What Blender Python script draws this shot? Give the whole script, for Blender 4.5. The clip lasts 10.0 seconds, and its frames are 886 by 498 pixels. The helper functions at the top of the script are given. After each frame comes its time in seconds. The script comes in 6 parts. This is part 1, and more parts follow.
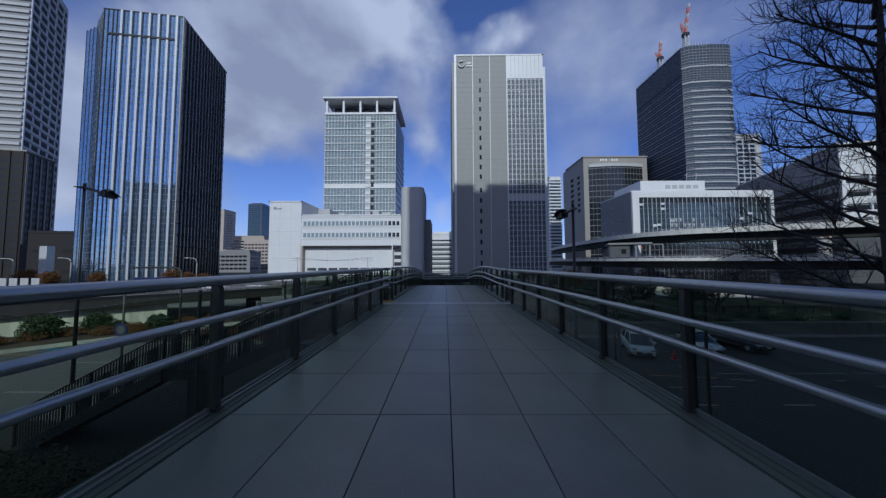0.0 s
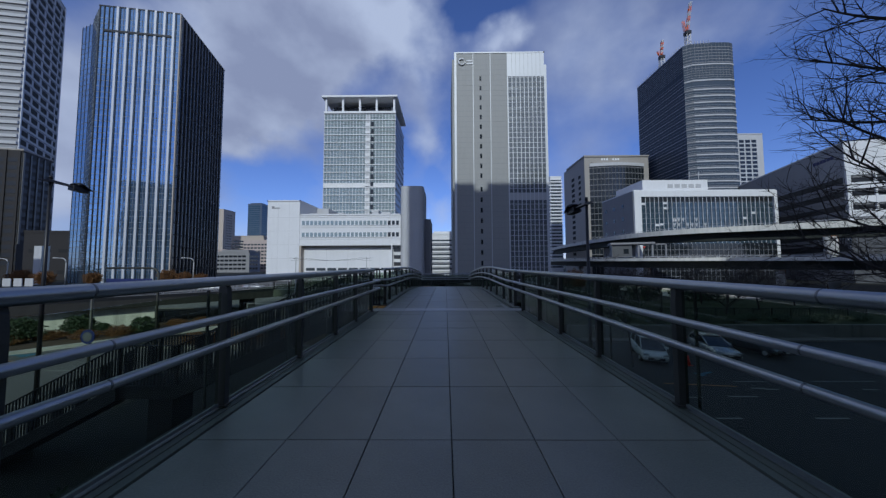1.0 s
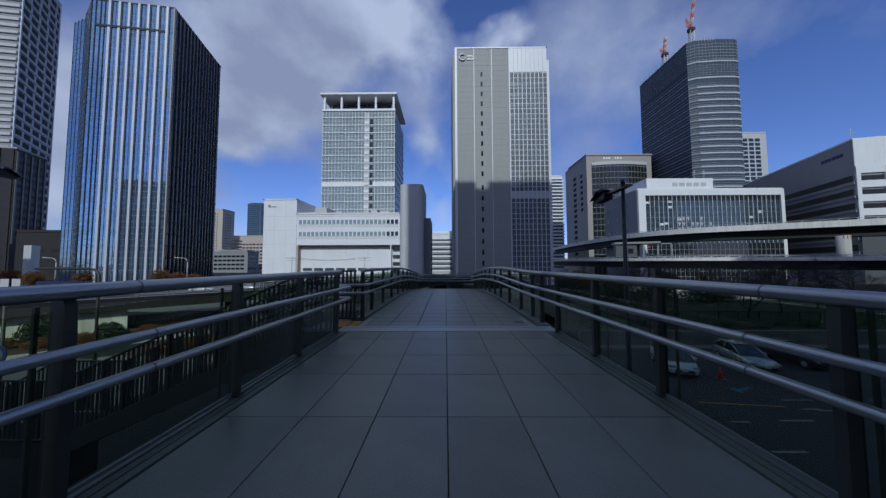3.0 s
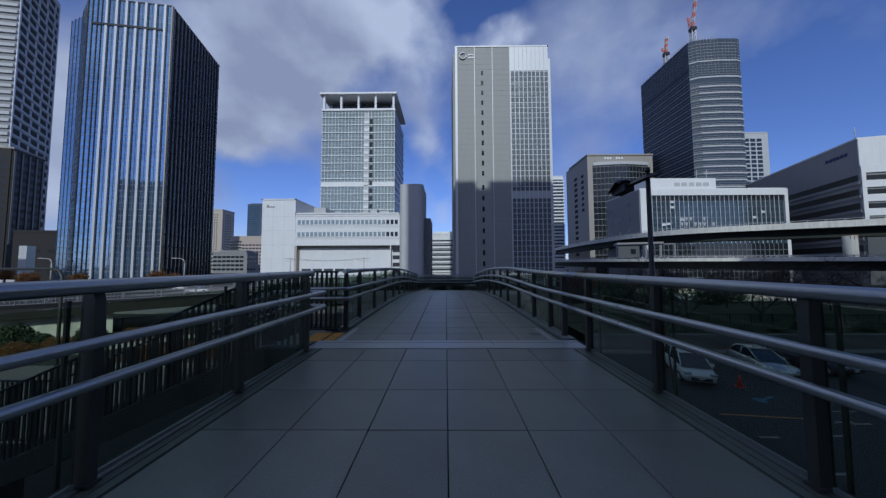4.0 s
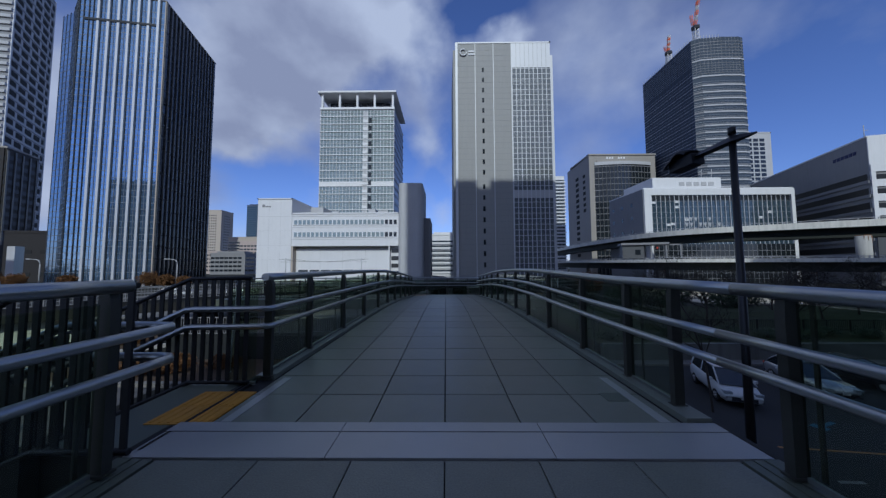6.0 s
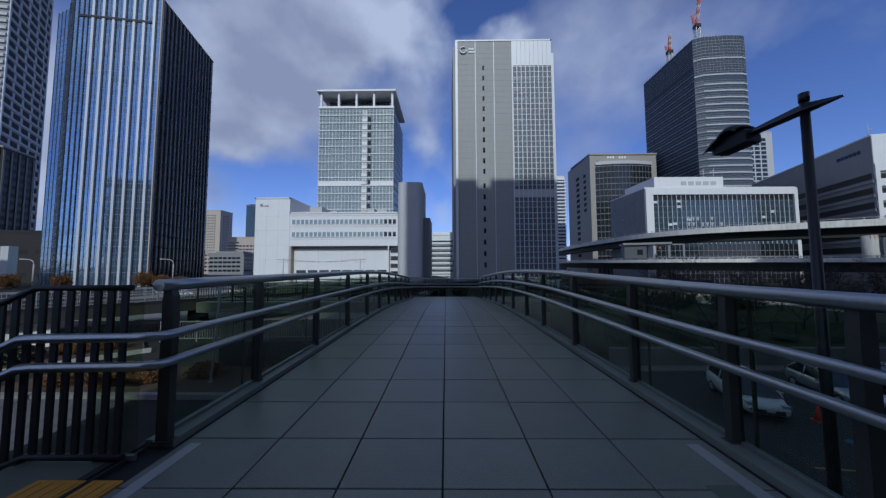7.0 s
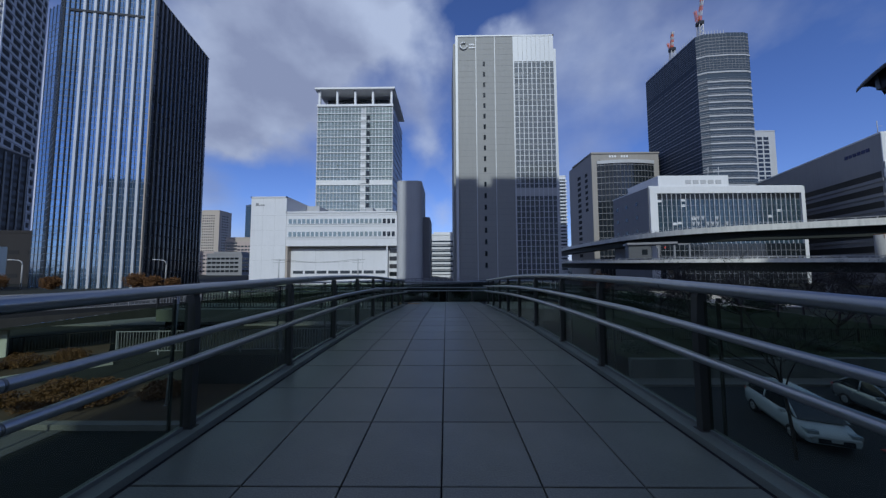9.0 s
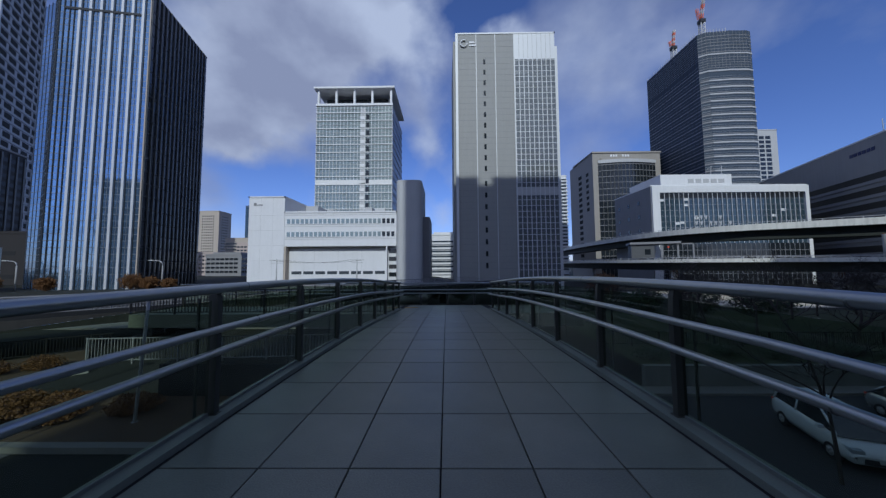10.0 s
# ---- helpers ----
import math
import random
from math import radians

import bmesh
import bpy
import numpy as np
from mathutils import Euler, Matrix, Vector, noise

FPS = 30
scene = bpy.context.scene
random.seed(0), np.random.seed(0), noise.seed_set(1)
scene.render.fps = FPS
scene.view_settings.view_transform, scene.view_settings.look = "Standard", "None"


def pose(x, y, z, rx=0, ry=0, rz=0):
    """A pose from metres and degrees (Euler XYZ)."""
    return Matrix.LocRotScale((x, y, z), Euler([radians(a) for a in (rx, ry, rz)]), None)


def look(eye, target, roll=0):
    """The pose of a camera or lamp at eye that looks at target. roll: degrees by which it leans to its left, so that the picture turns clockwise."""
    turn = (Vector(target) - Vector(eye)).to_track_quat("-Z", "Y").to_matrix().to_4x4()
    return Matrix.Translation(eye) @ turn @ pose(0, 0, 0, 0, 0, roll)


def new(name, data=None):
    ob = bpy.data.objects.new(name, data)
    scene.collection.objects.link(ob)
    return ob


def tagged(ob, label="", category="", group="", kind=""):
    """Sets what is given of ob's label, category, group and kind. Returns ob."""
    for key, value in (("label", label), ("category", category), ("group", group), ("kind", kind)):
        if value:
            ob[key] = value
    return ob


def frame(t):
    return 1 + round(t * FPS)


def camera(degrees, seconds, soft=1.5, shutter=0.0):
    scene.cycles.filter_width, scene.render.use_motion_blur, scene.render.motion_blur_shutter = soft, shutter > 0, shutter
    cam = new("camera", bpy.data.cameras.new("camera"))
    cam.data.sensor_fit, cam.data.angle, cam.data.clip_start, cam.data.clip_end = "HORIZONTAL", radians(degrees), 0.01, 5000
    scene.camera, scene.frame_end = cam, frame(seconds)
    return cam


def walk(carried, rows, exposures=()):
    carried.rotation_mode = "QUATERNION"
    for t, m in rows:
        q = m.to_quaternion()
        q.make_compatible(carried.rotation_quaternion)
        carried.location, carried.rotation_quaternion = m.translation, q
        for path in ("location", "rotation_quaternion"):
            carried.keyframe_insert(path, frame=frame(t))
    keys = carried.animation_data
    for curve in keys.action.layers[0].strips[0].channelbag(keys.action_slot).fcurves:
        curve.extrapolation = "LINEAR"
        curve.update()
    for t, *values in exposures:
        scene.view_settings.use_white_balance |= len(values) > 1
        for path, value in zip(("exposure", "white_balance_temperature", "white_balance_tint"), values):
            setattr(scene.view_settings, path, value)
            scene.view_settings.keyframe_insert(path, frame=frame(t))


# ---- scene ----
cam = camera(112.8, 10.0, 1.35)
PATH = [
    (0, (-0.045, -0.514, 1.515), (-0.059, 1.484, 1.622), -0.2),
    (0.5, (-0.045, 0.13, 1.516), (-0.059, 2.127, 1.623), -0.2),
    (1, (-0.042, 0.772, 1.523), (-0.057, 2.769, 1.63), -0.2),
    (1.5, (-0.045, 1.404, 1.533), (-0.061, 3.401, 1.638), -0.2),
    (2, (-0.022, 2.034, 1.535), (-0.039, 4.031, 1.641), -0.2),
    (2.5, (-0.013, 2.664, 1.532), (-0.03, 4.661, 1.638), -0.2),
    (4, (-0.01, 4.443, 1.496), (-0.029, 6.439, 1.608), -0.2),
    (4.5, (-0.004, 5.051, 1.5), (-0.024, 7.047, 1.613), -0.2),
    (5, (0.012, 5.655, 1.515), (-0.007, 7.651, 1.628), -0.2),
    (5.5, (0.011, 6.306, 1.5), (-0.009, 8.302, 1.617), -0.2),
    (7, (0.023, 8.146, 1.514), (0.004, 10.142, 1.634), -0.2),
    (7.5, (0.025, 8.713, 1.534), (0.005, 10.71, 1.654), -0.2),
    (8, (0.024, 9.275, 1.545), (0.005, 11.271, 1.666), -0.2),
    (8.5, (0.024, 9.849, 1.552), (0.004, 11.845, 1.674), -0.2),
    (9, (0.033, 10.444, 1.558), (0.013, 12.44, 1.68), -0.25),
    (9.5, (0.039, 11.066, 1.559), (0.019, 13.062, 1.683), -0.3),
    (10, (0.044, 11.697, 1.567), (0.022, 13.693, 1.691), -0.35),
]
walk(cam, [(t, look(e, g, r)) for t, e, g, r in PATH], [(0, 0.0, 5600, 1), (10, 0.0, 5600, 1)])

# ---- world and light ----
SUN_ELEV = 33.0
GROUND = -5.8
world = bpy.data.worlds.new("world")
scene.world = world
world.use_nodes = True
wn, wl = world.node_tree.nodes, world.node_tree.links
wn.clear()
w_out = wn.new("ShaderNodeOutputWorld")
w_bg = wn.new("ShaderNodeBackground")
w_sky = wn.new("ShaderNodeTexSky")
w_sky.sky_type = "NISHITA"
w_sky.sun_disc = False
w_sky.sun_elevation = radians(SUN_ELEV)
w_sky.sun_rotation = radians(180)
w_sky.air_density, w_sky.dust_density, w_sky.ozone_density = 1.0, 0.4, 3.0
w_bg.inputs["Strength"].default_value = 0.085
# clouds: soft noise over the sky dome, flattened towards the horizon
w_co = wn.new("ShaderNodeTexCoord")
w_map = wn.new("ShaderNodeMapping")
w_map.inputs["Scale"].default_value = (1.0, 1.0, 1.35)
w_map.inputs["Location"].default_value = (0.30, 0.1, 0.35)
w_n1 = wn.new("ShaderNodeTexNoise")
w_n1.inputs["Scale"].default_value = 2.9
w_n1.inputs["Detail"].default_value = 7
w_n1.inputs["Roughness"].default_value = 0.52
w_n1.inputs["Distortion"].default_value = 0.12
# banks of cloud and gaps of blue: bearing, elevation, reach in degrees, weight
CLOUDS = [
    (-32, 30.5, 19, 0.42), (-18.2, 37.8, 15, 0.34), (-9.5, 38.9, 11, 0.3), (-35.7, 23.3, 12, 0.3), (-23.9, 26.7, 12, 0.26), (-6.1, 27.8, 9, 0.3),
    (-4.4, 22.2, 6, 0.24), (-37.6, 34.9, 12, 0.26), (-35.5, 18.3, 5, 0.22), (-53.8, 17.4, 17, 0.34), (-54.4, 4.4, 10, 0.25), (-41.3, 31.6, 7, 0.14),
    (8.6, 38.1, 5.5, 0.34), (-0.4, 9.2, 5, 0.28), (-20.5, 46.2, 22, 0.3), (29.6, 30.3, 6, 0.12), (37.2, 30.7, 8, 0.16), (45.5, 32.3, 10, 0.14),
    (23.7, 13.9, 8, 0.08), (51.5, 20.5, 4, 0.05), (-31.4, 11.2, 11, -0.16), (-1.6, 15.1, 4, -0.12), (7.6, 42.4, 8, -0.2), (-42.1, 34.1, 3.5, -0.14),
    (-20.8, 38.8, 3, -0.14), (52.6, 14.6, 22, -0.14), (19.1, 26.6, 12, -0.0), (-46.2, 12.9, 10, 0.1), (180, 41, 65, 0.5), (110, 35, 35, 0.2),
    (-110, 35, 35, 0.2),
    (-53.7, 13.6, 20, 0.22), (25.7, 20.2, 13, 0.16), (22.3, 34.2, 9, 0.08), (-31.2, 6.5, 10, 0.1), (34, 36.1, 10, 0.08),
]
w_wn = wn.new("ShaderNodeTexNoise")
w_wn.inputs["Scale"].default_value, w_wn.inputs["Detail"].default_value = 4.5, 6
w_ws = wn.new("ShaderNodeVectorMath")
w_ws.operation = "MULTIPLY_ADD"
w_ws.inputs[1].default_value = (0.30, 0.30, 0.30)
w_wo = wn.new("ShaderNodeVectorMath")
w_wo.operation = "SUBTRACT"
w_wo.inputs[1].default_value = (0.15, 0.15, 0.15)
wl.new(w_co.outputs["Generated"], w_wn.inputs["Vector"])
wl.new(w_wn.outputs["Color"], w_ws.inputs[0])
wl.new(w_co.outputs["Generated"], w_ws.inputs[2])
wl.new(w_ws.outputs[0], w_wo.inputs[0])
w_amp = wn.new("ShaderNodeMath")
w_amp.operation = "MULTIPLY_ADD"
w_amp.inputs[1].default_value, w_amp.inputs[2].default_value = 0.75, 0.07
wl.new(w_n1.outputs["Fac"], w_amp.inputs[0])


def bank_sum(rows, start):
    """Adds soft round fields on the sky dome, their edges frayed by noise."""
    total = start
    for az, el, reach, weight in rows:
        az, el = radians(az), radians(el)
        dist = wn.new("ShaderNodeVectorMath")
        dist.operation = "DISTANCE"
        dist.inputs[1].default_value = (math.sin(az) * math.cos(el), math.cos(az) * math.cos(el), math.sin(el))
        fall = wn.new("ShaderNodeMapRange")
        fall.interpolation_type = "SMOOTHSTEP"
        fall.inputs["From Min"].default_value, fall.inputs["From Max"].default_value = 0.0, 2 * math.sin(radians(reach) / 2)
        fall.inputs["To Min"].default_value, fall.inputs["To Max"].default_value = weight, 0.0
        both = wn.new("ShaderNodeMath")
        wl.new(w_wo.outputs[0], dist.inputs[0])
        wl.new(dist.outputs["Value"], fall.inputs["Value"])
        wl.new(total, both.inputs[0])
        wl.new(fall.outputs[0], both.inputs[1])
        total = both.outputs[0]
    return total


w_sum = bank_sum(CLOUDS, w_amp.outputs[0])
w_r1 = wn.new("ShaderNodeValToRGB")
w_r1.color_ramp.elements[0].position, w_r1.color_ramp.elements[1].position = 0.40, 0.82
w_n2 = wn.new("ShaderNodeTexNoise")
w_n2.inputs["Scale"].default_value = 4.2
w_n2.inputs["Detail"].default_value = 9
w_r2 = wn.new("ShaderNodeValToRGB")
w_r2.color_ramp.elements[0].position, w_r2.color_ramp.elements[1].position = 0.38, 0.74
w_r2.color_ramp.elements[0].color = (3.2, 3.3, 4.7, 1)
w_r2.color_ramp.elements[1].color = (5.7, 5.8, 7.3, 1)
w_mix = wn.new("ShaderNodeMix")
w_mix.data_type = "RGBA"
wl.new(w_co.outputs["Generated"], w_map.inputs["Vector"])
wl.new(w_map.outputs["Vector"], w_n1.inputs["Vector"])
wl.new(w_map.outputs["Vector"], w_n2.inputs["Vector"])
wl.new(w_sum, w_r1.inputs["Fac"])
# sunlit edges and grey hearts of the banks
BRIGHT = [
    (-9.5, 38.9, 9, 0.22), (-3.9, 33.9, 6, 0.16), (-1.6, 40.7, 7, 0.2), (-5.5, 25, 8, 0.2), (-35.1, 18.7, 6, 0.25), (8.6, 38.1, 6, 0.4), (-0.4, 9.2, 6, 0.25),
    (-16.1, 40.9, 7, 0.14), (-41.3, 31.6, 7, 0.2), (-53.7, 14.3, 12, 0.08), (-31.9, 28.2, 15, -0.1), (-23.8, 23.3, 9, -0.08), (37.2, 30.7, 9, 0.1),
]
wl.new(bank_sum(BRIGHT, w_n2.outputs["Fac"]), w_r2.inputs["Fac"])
wl.new(w_r1.outputs["Color"], w_mix.inputs["Factor"])
w_tint = wn.new("ShaderNodeVectorMath")
w_tint.operation = "MULTIPLY"
w_tint.inputs[1].default_value = (0.91, 0.875, 1.30)
wl.new(w_sky.outputs["Color"], w_tint.inputs[0])
wl.new(w_tint.outputs[0], w_mix.inputs["A"])
wl.new(w_r2.outputs["Color"], w_mix.inputs["B"])
wl.new(w_mix.outputs["Result"], w_bg.inputs["Color"])
wl.new(w_bg.outputs["Background"], w_out.inputs["Surface"])

sun_data = bpy.data.lights.new("sun", "SUN")
sun_data.energy, sun_data.angle, sun_data.color = 2.12, radians(0.55), (1.0, 0.95, 0.88)
sun = new("sun", sun_data)
sun.matrix_world = look((0, -60 * math.cos(radians(SUN_ELEV)), 60 * math.sin(radians(SUN_ELEV))), (0, 0, 0))


# ---- materials ----
def mat(name, color, rough=0.6, metal=0.0, vary=0.12, scale=1.0, grain=40.0, bump=0.0, spec=0.5, per_piece=0.0, stain=0.0):
    """A node material: base colour with broad stains and fine grain, both at real size."""
    m = bpy.data.materials.new(name)
    m.use_nodes = True
    nt = m.node_tree
    n, l = nt.nodes, nt.links
    b = n["Principled BSDF"]
    co = n.new("ShaderNodeTexCoord")
    big = n.new("ShaderNodeTexNoise")
    big.inputs["Scale"].default_value, big.inputs["Detail"].default_value = scale, 5
    fine = n.new("ShaderNodeTexNoise")
    fine.inputs["Scale"].default_value, fine.inputs["Detail"].default_value = grain, 3
    l.new(co.outputs["Object"], big.inputs["Vector"])
    l.new(co.outputs["Object"], fine.inputs["Vector"])
    add = n.new("ShaderNodeMath")
    add.operation = "ADD"
    l.new(big.outputs["Fac"], add.inputs[0])
    l.new(fine.outputs["Fac"], add.inputs[1])
    rng = n.new("ShaderNodeMapRange")
    rng.inputs["From Min"].default_value, rng.inputs["From Max"].default_value = 0.6, 1.4
    rng.inputs["To Min"].default_value, rng.inputs["To Max"].default_value = 1 - vary, 1 + vary
    l.new(add.outputs[0], rng.inputs["Value"])
    val = rng.outputs[0]
    if per_piece:
        info = n.new("ShaderNodeObjectInfo")
        r2 = n.new("ShaderNodeMapRange")
        r2.inputs["To Min"].default_value, r2.inputs["To Max"].default_value = 1 - per_piece, 1 + per_piece
        l.new(info.outputs["Random"], r2.inputs["Value"])
        mu = n.new("ShaderNodeMath")
        mu.operation = "MULTIPLY"
        l.new(val, mu.inputs[0])
        l.new(r2.outputs[0], mu.inputs[1])
        val = mu.outputs[0]
    if stain:
        st = n.new("ShaderNodeTexNoise")
        st.inputs["Scale"].default_value, st.inputs["Detail"].default_value = 0.9, 8
        smap = n.new("ShaderNodeMapping")
        smap.inputs["Scale"].default_value = (1.6, 1.6, 0.12)
        l.new(co.outputs["Object"], smap.inputs["Vector"])
        l.new(smap.outputs["Vector"], st.inputs["Vector"])
        sr = n.new("ShaderNodeMapRange")
        sr.inputs["From Min"].default_value, sr.inputs["From Max"].default_value = 0.45, 0.75
        sr.inputs["To Min"].default_value, sr.inputs["To Max"].default_value = 1.0, 1 - stain
        l.new(st.outputs["Fac"], sr.inputs["Value"])
        mu = n.new("ShaderNodeMath")
        mu.operation = "MULTIPLY"
        l.new(val, mu.inputs[0])
        l.new(sr.outputs[0], mu.inputs[1])
        val = mu.outputs[0]
    mix = n.new("ShaderNodeVectorMath")
    mix.operation = "SCALE"
    mix.inputs[0].default_value = color
    l.new(val, mix.inputs["Scale"])
    l.new(mix.outputs[0], b.inputs["Base Color"])
    b.inputs["Metallic"].default_value = metal
    b.inputs["Specular IOR Level"].default_value = spec
    rr = n.new("ShaderNodeMapRange")
    rr.inputs["To Min"].default_value, rr.inputs["To Max"].default_value = max(rough - 0.06, 0.02), min(rough + 0.08, 1)
    l.new(big.outputs["Fac"], rr.inputs["Value"])
    l.new(rr.outputs[0], b.inputs["Roughness"])
    if bump:
        bp = n.new("ShaderNodeBump")
        bp.inputs["Strength"].default_value, bp.inputs["Distance"].default_value = bump, 0.02
        l.new(fine.outputs["Fac"], bp.inputs["Height"])
        l.new(bp.outputs["Normal"], b.inputs["Normal"])
    return m


def facade_glass(name, color, metal=0.55, rough=0.06, wave=0.02, vary=0.25):
    """Coated curtain-wall glass: strong reflection, each pane a little out of plane and out of tone."""
    m = mat(name, color, rough, metal, vary, 0.12, 0.6, 0.0, 0.8)
    n, l = m.node_tree.nodes, m.node_tree.links
    b = n["Principled BSDF"]
    co = n.new("ShaderNodeTexCoord")
    no = n.new("ShaderNodeTexNoise")
    no.inputs["Scale"].default_value = 0.35
    bp = n.new("ShaderNodeBump")
    bp.inputs["Strength"].default_value, bp.inputs["Distance"].default_value = wave, 1.0
    l.new(co.outputs["Object"], no.inputs["Vector"])
    l.new(no.outputs["Fac"], bp.inputs["Height"])
    l.new(bp.outputs["Normal"], b.inputs["Normal"])
    return m


def clear_glass(name, tint):
    m = bpy.data.materials.new(name)
    m.use_nodes = True
    n, l = m.node_tree.nodes, m.node_tree.links
    n.clear()
    out = n.new("ShaderNodeOutputMaterial")
    tr = n.new("ShaderNodeBsdfTransparent")
    tr.inputs["Color"].default_value = (*tint, 1)
    gl = n.new("ShaderNodeBsdfGlossy")
    gl.inputs["Roughness"].default_value = 0.02
    lw = n.new("ShaderNodeLayerWeight")
    lw.inputs["Blend"].default_value = 0.5
    pw = n.new("ShaderNodeMath")
    pw.operation = "POWER"
    pw.inputs[1].default_value = 4.0
    fr = n.new("ShaderNodeMapRange")
    fr.inputs["To Min"].default_value, fr.inputs["To Max"].default_value = 0.022, 0.7
    l.new(lw.outputs["Facing"], pw.inputs[0])
    l.new(pw.outputs[0], fr.inputs["Value"])
    mx = n.new("ShaderNodeMixShader")
    l.new(fr.outputs[0], mx.inputs[0])
    l.new(tr.outputs[0], mx.inputs[1])
    l.new(gl.outputs[0], mx.inputs[2])
    l.new(mx.outputs[0], out.inputs["Surface"])
    return m


M_TILE = mat("deck_tile", (0.153, 0.156, 0.122), 0.38, 0, 0.30, 2.2, 90, 0.16, 0.6, 0.11)
M_JOINT = mat("tile_joint", (0.012, 0.012, 0.013), 0.9)
M_KERBB = mat("broad_kerb", (0.175, 0.185, 0.15), 0.5, 0.0, 0.12, 2, 90, 0.08, 0.4)
M_KERB = mat("bridge_kerb", (0.108, 0.12, 0.09), 0.5, 0.0, 0.12, 2, 90, 0.08, 0.4)
M_STRIP = mat("expansion_plate", (0.38, 0.375, 0.36), 0.42, 0.4, 0.10, 2, 150, 0.05)
M_YELLOW = mat("tactile_yellow", (0.50, 0.24, 0.03), 0.7, 0, 0.15, 3, 80, 0.1, 0.4, 0.06)
M_STEEL = mat("brushed_steel_rail", (0.41, 0.42, 0.41), 0.30, 0.95, 0.08, 3, 200, 0.02)
M_STEELD = mat("rail_joint_steel", (0.20, 0.205, 0.20), 0.4, 0.95)
M_POST = mat("dark_bronze_post", (0.055, 0.055, 0.045), 0.48, 0.35, 0.15, 3, 120)
M_BLACK = mat("black_bar_steel", (0.012, 0.012, 0.013), 0.5, 0.2)
M_LAMP = mat("black_lamp_paint", (0.012, 0.012, 0.014), 0.4, 0.1)
M_LENS = mat("lamp_lens", (0.25, 0.28, 0.30), 0.25, 0.0)
M_RAILGLASS = clear_glass("railing_glass", (0.78, 0.845, 0.76))
M_STEELEDGE = mat("glass_edge_trim", (0.19, 0.20, 0.18), 0.5, 0.5)
M_CONC = mat("concrete", (0.44, 0.43, 0.40), 0.8, 0, 0.15, 0.6, 20, 0.1, 0.3, 0, 0.35)
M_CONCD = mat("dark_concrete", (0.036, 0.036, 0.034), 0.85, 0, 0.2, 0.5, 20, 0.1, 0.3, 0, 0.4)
M_ASPH = mat("asphalt", (0.030, 0.031, 0.032), 0.85, 0, 0.2, 0.35, 60, 0.2, 0.3)
M_GROUND = mat("city_ground", (0.024, 0.025, 0.020), 0.9, 0, 0.3, 0.08, 6, 0.1, 0.2)
M_PAVE = mat("pavement_slab", (0.17, 0.165, 0.155), 0.8, 0, 0.15, 0.6, 30, 0.1, 0.3)
# Road paints: worn, and also dimmed in colour for the avenue's shade.
M_PAINTW = mat("worn_road_paint", (0.20, 0.20, 0.19), 0.8, 0, 0.45, 6, 60)
M_PAINTO = mat("orange_road_paint", (0.33, 0.16, 0.04), 0.7, 0, 0.35, 2, 40)
M_PAINTB = mat("blue_road_paint", (0.025, 0.12, 0.19), 0.7, 0, 0.2, 2, 40)
M_BARK = mat("bark", (0.045, 0.038, 0.032), 0.9, 0, 0.3, 3, 60, 0.3)
M_SOIL = mat("planting_soil", (0.065, 0.042, 0.023), 0.95, 0, 0.4, 0.8, 15, 0.3)
M_LEAFG = mat("evergreen_leaf", (0.035, 0.055, 0.025), 0.6, 0, 0.4, 4, 30, 0, 0.3)
M_LEAFO = mat("russet_leaf", (0.125, 0.06, 0.02), 0.7, 0, 0.4, 2, 30, 0, 0.3)
M_GRASS = mat("dull_grass", (0.032, 0.042, 0.016), 0.9, 0, 0.4, 0.6, 25, 0.3, 0.2)
M_GRASSB = mat("olive_leaf", (0.075, 0.07, 0.028), 0.8, 0, 0.4, 2, 30, 0, 0.3)
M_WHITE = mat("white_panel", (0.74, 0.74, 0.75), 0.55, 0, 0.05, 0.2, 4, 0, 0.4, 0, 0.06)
M_WHITET = mat("white_tile_wall", (0.70, 0.70, 0.72), 0.5, 0, 0.05, 0.3, 3, 0, 0.4, 0, 0.05)
M_GREYM = mat("grey_metal_panel", (0.30, 0.30, 0.29), 0.6, 0.0, 0.05, 0.15, 2, 0, 0.5, 0, 0.05)
M_SILVER = mat("silver_fin", (0.60, 0.61, 0.63), 0.5, 0.1, 0.04, 0.2, 5)
M_GLASS = facade_glass("curtain_glass", (0.085, 0.10, 0.12), 0.28)
M_GLASSB = facade_glass("blue_mirror_glass", (0.27, 0.41, 0.60), 0.85, 0.05, 0.03, 0.35)
M_GLASSG = facade_glass("green_grey_glass", (0.30, 0.36, 0.35), 0.45, 0.12, 0.02, 0.15)
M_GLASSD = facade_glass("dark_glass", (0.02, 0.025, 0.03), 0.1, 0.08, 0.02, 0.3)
M_FIN_W = mat("pale_fin", (0.60, 0.61, 0.64), 0.35, 0.3, 0.05, 0.2, 5)
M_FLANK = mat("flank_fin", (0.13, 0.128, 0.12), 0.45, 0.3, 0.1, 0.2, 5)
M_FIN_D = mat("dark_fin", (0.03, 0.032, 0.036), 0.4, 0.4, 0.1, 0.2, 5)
M_SPAN = mat("spandrel", (0.22, 0.24, 0.27), 0.35, 0.5, 0.08, 0.2, 5)
M_SPANG = mat("spandrel_glass", (0.13, 0.145, 0.165), 0.25, 0.2, 0.08, 0.2, 5)
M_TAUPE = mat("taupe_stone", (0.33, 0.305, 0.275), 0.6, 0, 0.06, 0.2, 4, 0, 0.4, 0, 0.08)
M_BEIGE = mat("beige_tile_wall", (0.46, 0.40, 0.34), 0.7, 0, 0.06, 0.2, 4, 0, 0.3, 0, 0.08)
